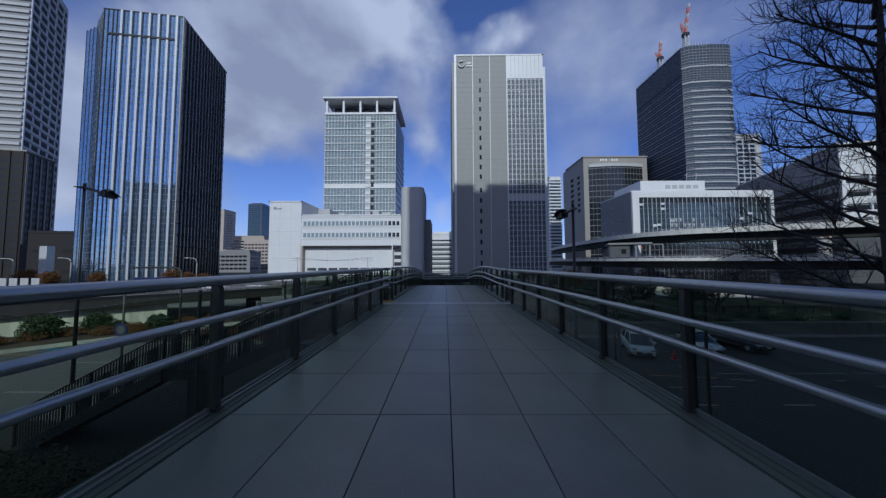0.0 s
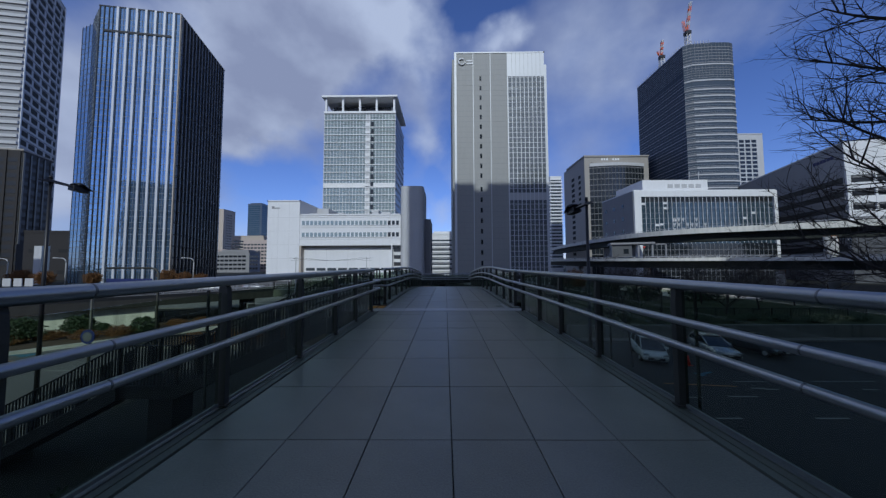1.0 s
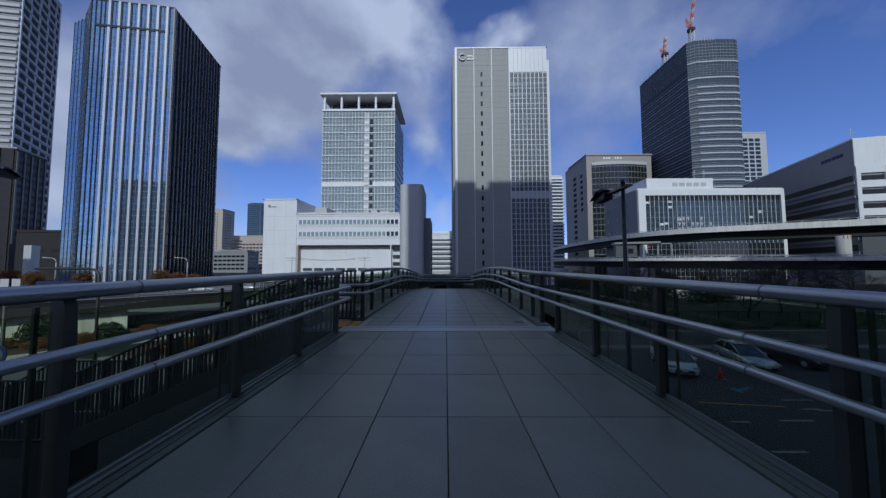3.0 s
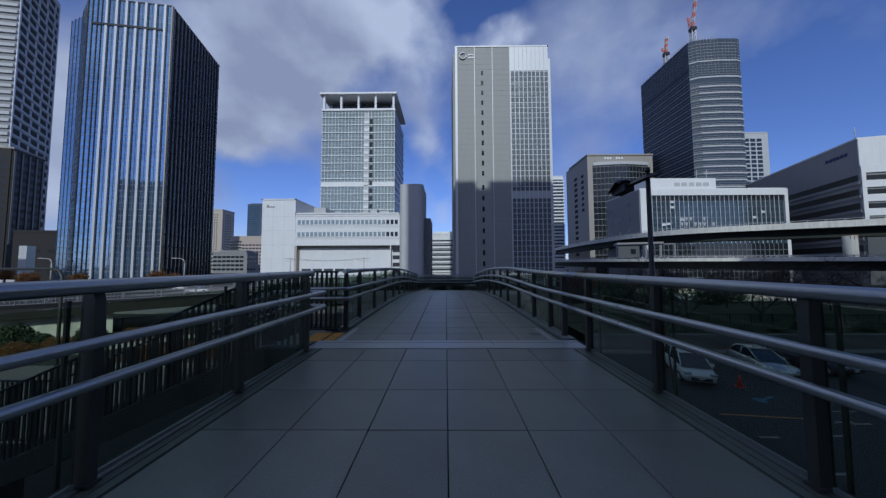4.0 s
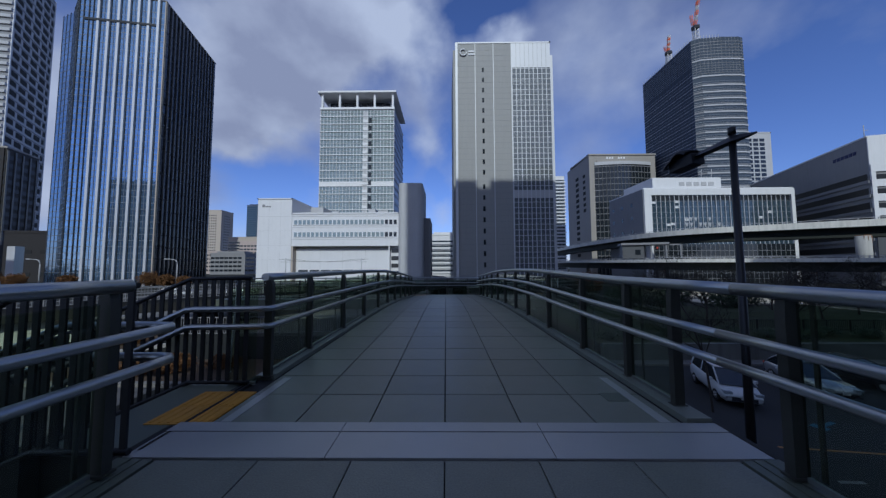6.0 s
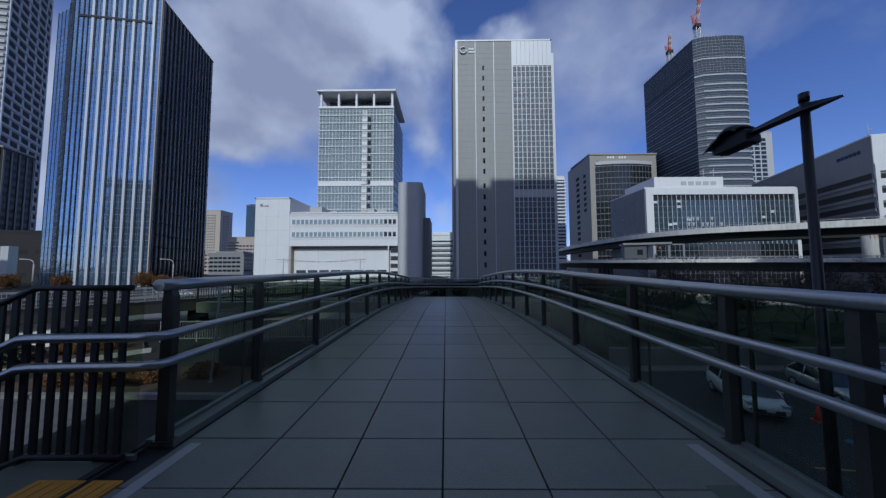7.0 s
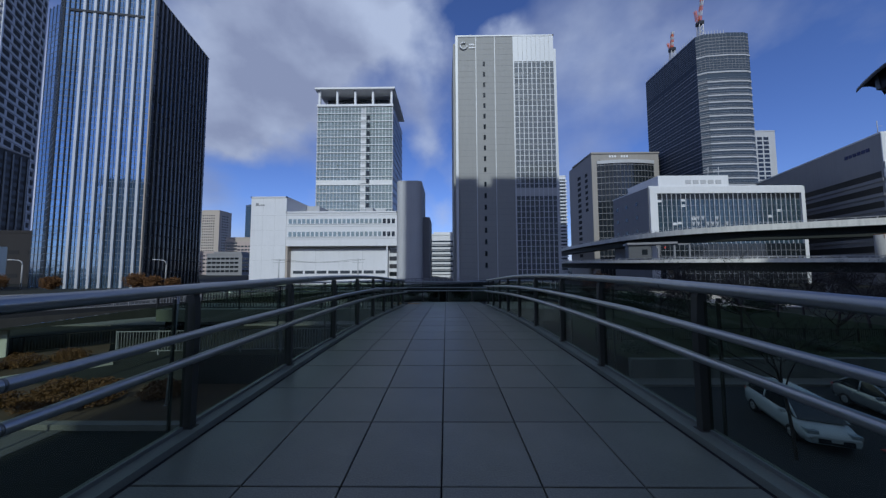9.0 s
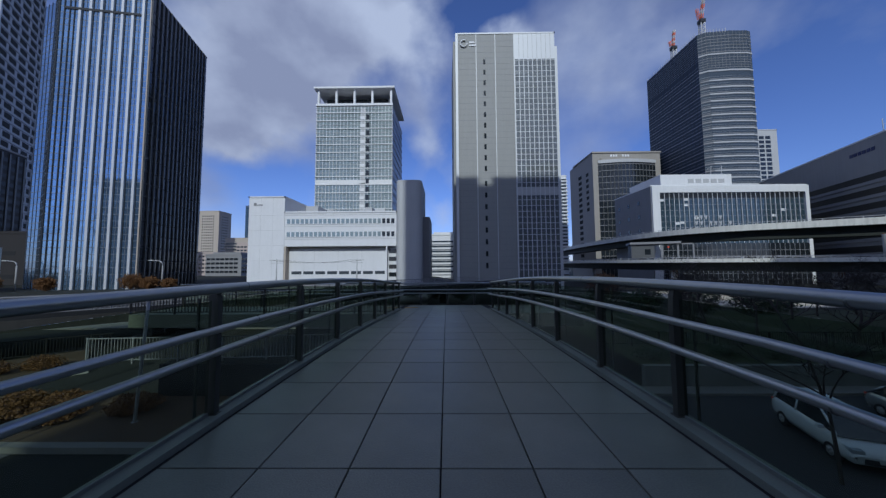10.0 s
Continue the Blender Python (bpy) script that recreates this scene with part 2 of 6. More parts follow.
M_PINK = mat("pink_grey_wall", (0.48, 0.40, 0.37), 0.7, 0, 0.06, 0.2, 4, 0, 0.3, 0, 0.08)
M_LGREY = mat("light_grey_wall", (0.47, 0.47, 0.48), 0.6, 0, 0.06, 0.2, 4, 0, 0.4, 0, 0.08)
# Grey picked for the banded block's shaded flank; elsewhere a plain grey.
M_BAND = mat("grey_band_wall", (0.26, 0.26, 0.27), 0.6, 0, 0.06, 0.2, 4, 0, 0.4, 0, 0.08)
M_MGREY = mat("mid_grey_wall", (0.24, 0.24, 0.255), 0.6, 0, 0.06, 0.2, 4, 0, 0.4, 0, 0.08)
M_DBROWN = mat("dark_brown_wall", (0.022, 0.019, 0.017), 0.6, 0, 0.1, 0.2, 4, 0, 0.4)
M_NET = mat("site_sheeting", (0.048, 0.066, 0.096), 0.7, 0.1, 0.15, 0.15, 3, 0, 0.4)
M_NETB = mat("slab_edge", (0.44, 0.44, 0.46), 0.7, 0, 0.1, 0.3, 3)
M_CRANE = mat("crane_orange", (0.85, 0.17, 0.03), 0.5, 0, 0.1, 1, 10)
M_CRANEW = mat("crane_white", (0.7, 0.68, 0.66), 0.5)
M_BARR = mat("viaduct_barrier", (0.69, 0.68, 0.63), 0.75, 0, 0.12, 0.5, 12, 0.05, 0.3, 0, 0.25)
M_RUST = mat("rust_stain", (0.22, 0.085, 0.03), 0.9, 0, 0.4, 3, 30)
M_PALEWALL = mat("pale_streaked_wall", (0.80, 0.78, 0.70), 0.8, 0, 0.15, 0.6, 20, 0.1, 0.3, 0, 0.4)
# Ground colour raised so that a pool of sunlight reads bright.
M_SUNPATCH = mat("sunlit_ground_tone", (0.55, 0.50, 0.38), 0.9, 0, 0.25, 0.4, 12, 0.1, 0.2)
M_GLASSL = facade_glass("light_window_glass", (0.20, 0.215, 0.22), 0.35)
# Paler copy of the asphalt, for the side street in the sun.
M_ASPHL = mat("sunlit_asphalt", (0.105, 0.103, 0.10), 0.85, 0, 0.25, 0.3, 60, 0.2, 0.3)
M_HALLG = facade_glass("hall_glass", (0.055, 0.085, 0.11), 0.28, 0.06, 0.05, 0.4)
M_BANKW = mat("dull_concrete", (0.15, 0.155, 0.145), 0.85, 0, 0.2, 0.6, 20, 0.1, 0.3, 0, 0.4)
# Near-black sheet colour standing in for the shade inside openings.
M_OPENSHADE = mat("opening_shade", (0.01, 0.011, 0.012), 0.8)
M_GIRDER = mat("viaduct_girder", (0.02, 0.025, 0.021), 0.7, 0.0, 0.15, 0.2, 5, 0, 0.4, 0, 0.3)
M_CARW = mat("white_car_paint", (0.55, 0.57, 0.58), 0.2, 0, 0.02, 1, 10, 0, 0.6)
M_CARS = mat("silver_car_paint", (0.42, 0.43, 0.45), 0.25, 0.6, 0.02, 1, 10)
M_CARD = mat("dark_car_paint", (0.03, 0.03, 0.035), 0.2, 0.2, 0.02, 1, 10)
M_RUBBER = mat("tyre_rubber", (0.012, 0.012, 0.012), 0.8)
M_RIM = mat("alloy_rim", (0.45, 0.45, 0.46), 0.3, 0.8)
M_BLUE = mat("blue_sign", (0.012, 0.02, 0.10), 0.5)
M_GLASST = facade_glass("teal_glass", (0.02, 0.06, 0.09), 0.2)
M_DGREY = mat("dark_grey_wall", (0.085, 0.088, 0.095), 0.6, 0, 0.08, 0.2, 4)
M_RED = mat("red_marker", (0.5, 0.04, 0.02), 0.5)


# ---- mesh helpers ----
def quad_box(bm, x0, x1, y0, y1, z0, z1, bev=0.0):
    v = [bm.verts.new((x, y, z)) for z in (z0, z1) for x, y in ((x0, y0), (x1, y0), (x1, y1), (x0, y1))]
    fs = [bm.faces.new([v[i] for i in f]) for f in ((3, 2, 1, 0), (4, 5, 6, 7), (0, 1, 5, 4), (1, 2, 6, 5), (2, 3, 7, 6), (3, 0, 4, 7))]
    if bev:
        es = {e for f in fs for e in f.edges}
        bmesh.ops.bevel(bm, geom=list(es), offset=bev, segments=2, profile=0.7, affect="EDGES", clamp_overlap=True)
    return v


def box(x0, x1, y0, y1, z0, z1, bev=0.0):
    bm = bmesh.new()
    quad_box(bm, x0, x1, y0, y1, z0, z1, bev)
    return bm


def prism(bm, pts, z0, z1):
    """Upright prism over a counter-clockwise footprint."""
    lo = [bm.verts.new((x, y, z0)) for x, y in pts]
    hi = [bm.verts.new((x, y, z1)) for x, y in pts]
    k = len(pts)
    bm.faces.new(lo[::-1])
    bm.faces.new(hi)
    for i in range(k):
        bm.faces.new((lo[i], lo[(i + 1) % k], hi[(i + 1) % k], hi[i]))


def tube(bm, pts, r0, r1=None, seg=10, caps=True):
    """Round bar along a line of points, tapering from r0 to r1."""
    r1 = r0 if r1 is None else r1
    pts = [Vector(p) for p in pts]
    rings = []
    for i, p in enumerate(pts):
        d = (pts[min(i + 1, len(pts) - 1)] - pts[max(i - 1, 0)]).normalized()
        a = d.orthogonal() if abs(d.z) > 0.95 else d.cross(Vector((0, 0, 1)))
        a.normalize()
        b = d.cross(a).normalized()
        r = r0 + (r1 - r0) * i / max(len(pts) - 1, 1)
        rings.append([bm.verts.new(p + r * (math.cos(q) * a + math.sin(q) * b)) for q in (2 * math.pi * s / seg for s in range(seg))])
    for u, w in zip(rings, rings[1:]):
        for s in range(seg):
            f = bm.faces.new((u[s], u[(s + 1) % seg], w[(s + 1) % seg], w[s]))
            f.smooth = True
    if caps:
        bm.faces.new(rings[0][::-1])
        bm.faces.new(rings[-1])


def mesh_of(bm, material, name):
    bmesh.ops.recalc_face_normals(bm, faces=bm.faces)
    me = bpy.data.meshes.new(name)
    bm.to_mesh(me)
    bm.free()
    me.materials.append(material)
    return me


def part(name, bm, material, parent, label="", m=None):
    ob = new(name, mesh_of(bm, material, name))
    ob.parent = parent
    if m is not None:
        ob.matrix_local = m
    if label:
        ob["label"] = label
    return ob


def piece(name, me, parent, m):
    ob = new(name, me)
    ob.parent = parent
    ob.matrix_local = m
    return ob


def thing(name, label, category, group="", kind="", at=(0, 0, 0), rz=0.0):
    ob = new(name)
    ob.empty_display_size = 0.3
    ob.matrix_world = pose(*at, 0, 0, rz)
    return tagged(ob, label, category, group, kind)


def solid(name, bm, material, label, category, group="", kind=""):
    return tagged(new(name, mesh_of(bm, material, name)), label, category, group, kind)


class Face:
    """One face of a building: u runs along it, -y points outwards, z up from the ground."""

    def __init__(self, a, b):
        self.a, self.b = Vector(a), Vector(b)
        d = self.b - self.a
        self.w = d.length
        self.m = Matrix.Translation((self.a.x, self.a.y, 0)) @ Matrix.Rotation(math.atan2(d.y, d.x), 4, "Z")


def strips(name, parent, face, material, spans, z0, z1, out=0.15, back=0.05, label=""):
    """Upright bars of one face, each a part; alike widths share a mesh."""
    shared = {}
    for u0, u1 in spans:
        key = round(u1 - u0, 3)
        if key not in shared:
            shared[key] = mesh_of(box(0, u1 - u0, -out, back, z0, z1), material, name)
        ob = piece(name, shared[key], parent, face.m @ Matrix.Translation((u0, 0, 0)))
        if label:
            ob["label"] = label


def bands(name, parent, face, material, zs, u0, u1, out=0.1, back=0.05, label=""):
    """Level bars of one face, each a part."""
    shared = {}
    for z0, z1 in zs:
        key = round(z1 - z0, 3)
        if key not in shared:
            shared[key] = mesh_of(box(u0, u1, -out, back, 0, z1 - z0), material, name)
        ob = piece(name, shared[key], parent, face.m @ Matrix.Translation((0, 0, z0)))
        if label:
            ob["label"] = label


def window_mesh(w, h, material, name="window", depth=0.12):
    """A pane set back in a reveal frame."""
    bm = bmesh.new()
    t = min(w, h) * 0.08
    quad_box(bm, 0, w, -0.03, 0.02, 0, h)
    me = mesh_of(bm, material, name)
    return me


def windows(name, parent, face, me, us, zs):
    for z in zs:
        for u in us:
            piece(name, me, parent, face.m @ Matrix.Translation((u, 0, z)))


def ribbon(bm, line, offs0, offs1, z0, z1):
    """A slab that follows a plan line of (x, y, z), between two sideways offsets and two heights over it."""
    pts = [Vector(p) for p in line]
    prev = None
    for i, p in enumerate(pts):
        d = pts[min(i + 1, len(pts) - 1)] - pts[max(i - 1, 0)]
        d.z = 0
        d.normalize()
        s = Vector((d.y, -d.x, 0))
        ring = [bm.verts.new(p + s * o + Vector((0, 0, z))) for o, z in ((offs0, z0), (offs1, z0), (offs1, z1), (offs0, z1))]
        if prev:
            for k in range(4):
                bm.faces.new((prev[k], prev[(k + 1) % 4], ring[(k + 1) % 4], ring[k]))
        else:
            bm.faces.new(ring)
        prev = ring
    bm.faces.new(prev[::-1])


def smooth_line(pts, n=8):
    """Catmull-Rom through the points."""
    p = [Vector(q) for q in pts]
    p = [2 * p[0] - p[1]] + p + [2 * p[-1] - p[-2]]
    out = []
    for i in range(1, len(p) - 2):
        for k in range(n):
            t = k / n
            a, b, c, d = p[i - 1], p[i], p[i + 1], p[i + 2]
            out.append(0.5 * (2 * b + (c - a) * t + (2 * a - 5 * b + 4 * c - d) * t * t + (3 * b - a - 3 * c + d) * t ** 3))
    out.append(p[-2])
    return out


# ---- the ground ----
LEFT_Z = -4.2


def ground_z(x):
    """The ground falls from the street beside the stair to the avenue under the bridge."""
    t = min(max((x + 9.0) / 14.0, 0), 1)
    return LEFT_Z + (GROUND - LEFT_Z) * t * t * (3 - 2 * t)


def build_ground():
    bm = bmesh.new()
    xs = [-2500, -600, -200, -80, -40, -20] + [-12 + k for k in range(0, 21)] + [12, 20, 40, 80, 200, 600, 2500]
    ys = [-2500, -300, -60, -10, 10, 30, 60, 120, 300, 900, 2500]
    grid = [[bm.verts.new((x, y, ground_z(x))) for x in xs] for y in ys]
    for r0, r1 in zip(grid, grid[1:]):
        for k in range(len(xs) - 1):
            f = bm.faces.new((r0[k], r0[k + 1], r1[k + 1], r1[k]))
            f.smooth = True
    solid("ground", bm, M_GROUND, "dull grey-brown city ground stretching to the horizon", "ground", kind="structure")


build_ground()


def slab(name, x0, x1, y0, y1, z0, z1, material, label, category="road"):
    return solid(name, box(x0, x1, y0, y1, z0, z1), material, label, category, kind="structure")


# avenue under the bridge on the lower side, with its lane marks
slab("road", 6.0, 140, 7.0, 29.0, GROUND - 0.3, GROUND + 0.02, M_ASPH, "dark asphalt avenue passing beneath the footbridge")
slab("road_upper", -120, -13.6, 10.6, 21.5, LEFT_Z - 0.3, LEFT_Z + 0.02, M_ASPHL, "asphalt side street beside the footbridge stair")
slab("pavement", 6.0, 140, 29.0, 30.0, GROUND - 0.2, GROUND + 0.15, M_PAVE, "grey slab pavement along the avenue", "pavement")


def lane_marks():
    me = mesh_of(box(-0.8, 0.8, -0.06, 0.06, 0, 0.006), M_PAINTW, "lane_mark")
    marks = thing("lane_marks", "worn white painted lane dashes on dark asphalt", "road marking", kind="structure")
    for y, x0 in ((15.2, 13.2), (17.5, 16.3)):
        for k in range(7):
            piece("dash", me, marks, pose(x0 + 5.0 * k, y, GROUND + 0.024))
    me5 = mesh_of(box(-2.0, 2.0, -0.05, 0.05, 0, 0.006), M_PAINTO, "orange_line")
    piece("edge_line", me5, marks, pose(-27.9, 18.6, LEFT_Z + 0.024))
    me2 = mesh_of(box(-2.0, 2.0, -0.045, 0.045, 0, 0.006), M_PAINTW, "edge_mark")
    for k in range(6):
        piece("edge_line", me2 if k else me5, marks, pose(15.3 + 4.6 * k, 19.1 if k == 0 else 19.6, GROUND + 0.024, 0, 0, 0 if k else -7))
    me4 = mesh_of(box(-0.42, 0.42, -0.06, 0.06, 0, 0.006), M_PAINTW, "worn_mark")
    for x, y in ((18.3, 18.6), (18.9, 18.45), (13.6, 17.4), (20.6, 17.0), (22.0, 15.2), (24.5, 18.4)):
        piece("worn_mark", me4, marks, pose(x, y, GROUND + 0.024, 0, 0, (x * 7) % 5 - 2))
    for k in range(4):
        piece("edge_line", me2, marks, pose(-18.0 - 6.5 * k, 13.0, LEFT_Z + 0.024))
        piece("edge_line", me2, marks, pose(-20.0 - 6.5 * k, 17.0, LEFT_Z + 0.024))
    bm = bmesh.new()
    quad_box(bm, -0.9, 0.5, -0.12, 0.12, 0, 0.006)
    quad_box(bm, 0.4, 1.0, -0.35, 0.35, 0, 0.005)
    me4 = mesh_of(bm, M_PAINTB, "blue_mark")
    piece("blue_mark", me4, marks, pose(17.3, 21.0, GROUND + 0.024, 0, 0, 200) @ Matrix.Scale(0.75, 4))
    piece("blue_mark", me4, marks, pose(-27.5, 19.8, LEFT_Z + 0.024))
    piece("blue_mark", me4, marks, pose(-35.5, 19.0, LEFT_Z + 0.024))


lane_marks()

# ---- the footbridge ----
DECK = 0.26
EDGE = 1.87
RAIL_X = 1.93


def prof(y):
    """Height of the walking surface along the bridge: level, then falling away in a gentle arch."""
    if y < 14:
        return DECK
    if y < 21:
        return DECK - 0.0053 * (y - 14) ** 2
    return DECK - 0.26 - 0.066 * (y - 21)


Y_END = 27.3
A0, A1 = -5.0, 8.91
B0 = 9.36
POSTS_A = [-4.83, -3.45, -2.07, -0.69, 0.69, 2.07, 3.45, 4.83, 6.14, 7.36, 8.74]
POSTS_BL = [10.30, 11.40, 12.86, 14.36, 15.9, 17.35, 18.85, 20.3, 21.8, 23.3, 24.6]
POSTS_BR = [9.62, 10.30, 11.38, 12.83, 14.32, 15.6, 17.1, 18.6, 20.1, 21.6, 23.1, 24.6]
ROWS_A = [-4.5, -3.55, -2.6, -1.66, -0.72, 0.2, 1.1, 2.03, 2.97, 3.9, 4.83, 5.78, 6.73, 7.45, 8.35]
ROWS_B = [9.89, 10.38, 10.96, 11.5, 12.27, 13.0, 13.7, 14.42, 15.15, 15.9, 16.6, 17.35, 18.1, 18.85, 19.6, 20.3, 21.05, 21.8, 22.5, 23.25, 24.0, 24.7, 25.45, 26.2]


def span_line(y0, y1, dz, x, step=0.5):
    k = max(2, int((y1 - y0) / step) + 1)
    return [(x, y0 + (y1 - y0) * i / (k - 1), prof(y0 + (y1 - y0) * i / (k - 1)) + dz) for i in range(k)]


def bridge_deck():
    deck = thing("bridge_deck", "dark grey tiled footbridge deck with steel expansion plate", "bridge deck", kind="structure")
    bm = bmesh.new()
    ribbon(bm, span_line(A0, Y_END, 0, 0), -2.12, 2.12, -0.75, -0.022)
    part("deck_bed", bm, M_JOINT, deck)
    bm = bmesh.new()
    for s in (-1, 1):
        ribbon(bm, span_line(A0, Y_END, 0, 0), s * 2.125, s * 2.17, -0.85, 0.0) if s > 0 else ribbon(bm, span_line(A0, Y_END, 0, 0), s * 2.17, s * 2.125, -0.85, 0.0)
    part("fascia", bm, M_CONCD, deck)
    # side kerbs under the railings: three flat courses before the plate, one broad course after it
    for s in (-1, 1):
        for a, b, h in ((1.89, 1.955, 0.002), (1.962, 2.02, 0.006), (2.027, 2.12, 0.012)):
            bm = bmesh.new()
            ribbon(bm, span_line(A0, A1, 0, 0), *sorted((s * a, s * b)), -0.03, h)
            part("kerb", bm, M_KERB, deck)
        bm = bmesh.new()
        ribbon(bm, span_line(10.3 if s < 0 else B0 + 0.02, 24.8, 0, 0), *sorted((s * 1.92, s * 2.12)), -0.03, 0.03)
        part("kerb", bm, M_KERBB, deck)
    # expansion plates
    for y0, y1, h in ((8.925, 9.222, 0.006), (9.23, 9.355, 0.009)):
        for x0, x1 in ((-2.11, -0.785), (-0.78, 0.72), (0.725, 2.11)):
            part("expansion_plate", box(x0, x1, y0, y1, DECK - 0.02, DECK + h, 0.003), M_STRIP, deck, "worn pale steel plate")
    part("hatch", box(1.50, 1.695, 9.74, 9.92, DECK - 0.01, DECK + 0.004, 0.002), M_KERB, deck, "small dark service hatch")
    # landing at the head of the stair, and the crossing walk at the far end
    part("landing", box(-2.75, -2.18, 8.98, 10.2, DECK - 0.3, DECK - 0.02), M_CONCD, deck)
    part("landing_paving", box(-2.75, -2.18, 8.98, 10.2, DECK - 0.018, DECK - 0.002), M_KERB, deck)
    part("cross_walk", box(-14, 6, Y_END - 2.6, Y_END, prof(Y_END) - 0.6, prof(Y_END) - 0.03), M_KERB, deck)
    me = mesh_of(tactile(), M_YELLOW, "tactile_tile")
    cut = mesh_of(tactile(0.09, 3), M_YELLOW, "tactile_tile")
    for j in range(2):
        piece("tactile_tile", me, deck, pose(-2.245, 9.48 + 0.31 * j, DECK))
        piece("tactile_tile", cut, deck, pose(-1.97, 9.48 + 0.31 * j, DECK))
        piece("tactile_tile", me, deck, pose(-1.75 + 0.29 * j, 25.5, prof(25.5)))
    # pale metal edge strips past the expansion plate, and the joint between deck and landing
    for x0, x1 in ((-1.805, -1.72), (1.705, 1.79)):
        part("edge_strip", box(x0, x1, 9.37, 10.31, DECK - 0.01, DECK + 0.004, 0.002), M_STRIP, deck, "pale steel strip")
    part("landing_joint", box(-2.09, -2.065, 9.0, 10.25, DECK - 0.02, DECK + 0.006), M_JOINT, deck)
    # paving tiles, one by one
    lines = [-EDGE, -1.2, -0.6, 0.0, 0.6, 1.2, EDGE]
    shared = {}
    for rows, g in (([A0] + ROWS_A + [A1], 0.0032), ([B0] + ROWS_B + [Y_END - 0.1], 0.005)):
        for y0, y1 in zip(rows, rows[1:]):
            for x0, x1 in zip(lines, lines[1:]):
                key = (round(x1 - x0, 2), round(y1 - y0, 2), g)
                if key not in shared:
                    w, d = key[:2]
                    bm = bmesh.new()
                    lo = [(g, g), (w - g, g), (w - g, d - g), (g, d - g)]
                    c = 0.004
                    hi = [(g + c, g + c), (w - g - c, g + c), (w - g - c, d - g - c), (g + c, d - g - c)]
                    v0 = [bm.verts.new((x, y, -0.03)) for x, y in lo]
                    v1 = [bm.verts.new((x, y, -0.003)) for x, y in lo]
                    v2 = [bm.verts.new((x, y, 0.0)) for x, y in hi]
                    for p, q in ((v0, v1), (v1, v2)):
                        for k in range(4):
                            bm.faces.new((p[k], p[(k + 1) % 4], q[(k + 1) % 4], q[k]))
                    bm.faces.new(v2)
                    shared[key] = mesh_of(bm, M_TILE, "paving_tile")
                slope = math.degrees(math.atan2(prof(y1) - prof(y0), y1 - y0))
                piece("paving_tile", shared[key], deck, pose(x0, y0, prof(y0) + random.uniform(-0.0012, 0.0008), slope))
    return deck


def tactile(half=0.145, bars=4):
    """A yellow guide tile with raised bars."""
    bm = box(-half, half, -0.15, 0.15, -0.01, 0.004)
    for k in range(bars):
        x = -half + 2 * half * (k + 0.5) / bars
        quad_box(bm, x - 0.012, x + 0.012, -0.13, 0.13, 0.004, 0.009)
    return bm


def post_mesh():
    """Flat bronze fin post with a leaning head and a base shoe."""
    bm = bmesh.new()
    outline = [(-0.042, 0.0), (0.042, 0.0), (0.042, 0.9), (0.034, 1.03), (0.01, 1.10), (-0.034, 1.09), (-0.042, 1.0)]
    lo = [bm.verts.new((x, -0.028, z)) for x, z in outline]
    hi = [bm.verts.new((x, 0.028, z)) for x, z in outline]
    bm.faces.new(lo)
    bm.faces.new(hi[::-1])
    k = len(outline)
    for i in range(k):
        bm.faces.new((lo[i], hi[i], hi[(i + 1) % k], lo[(i + 1) % k]))
    quad_box(bm, -0.06, 0.06, -0.038, 0.038, 0.0, 0.015)
    return mesh_of(bm, M_POST, "post")


POST_ME = post_mesh()
BAR_ME = mesh_of(box(-0.008, 0.008, -0.010, 0.010, -0.3, 1.04), M_POST, "glazing_bar")


def ring_mesh(r):
    bm = bmesh.new()
    tube(bm, [(0, -0.006, 0), (0, 0.006, 0)], r, seg=14)
    return mesh_of(bm, M_STEELD, "rail_joint")


RING_TOP, RING_GRAB = ring_mesh(0.0436), ring_mesh(0.0316)


def bracket_mesh(s):
    bm = bmesh.new()
    tube(bm, [(0.0, 0, 0.0), (-0.05 * s, 0, 0.0), (-0.085 * s, 0, 0.03)], 0.009, seg=6)
    return mesh_of(bm, M_STEEL, "bracket")


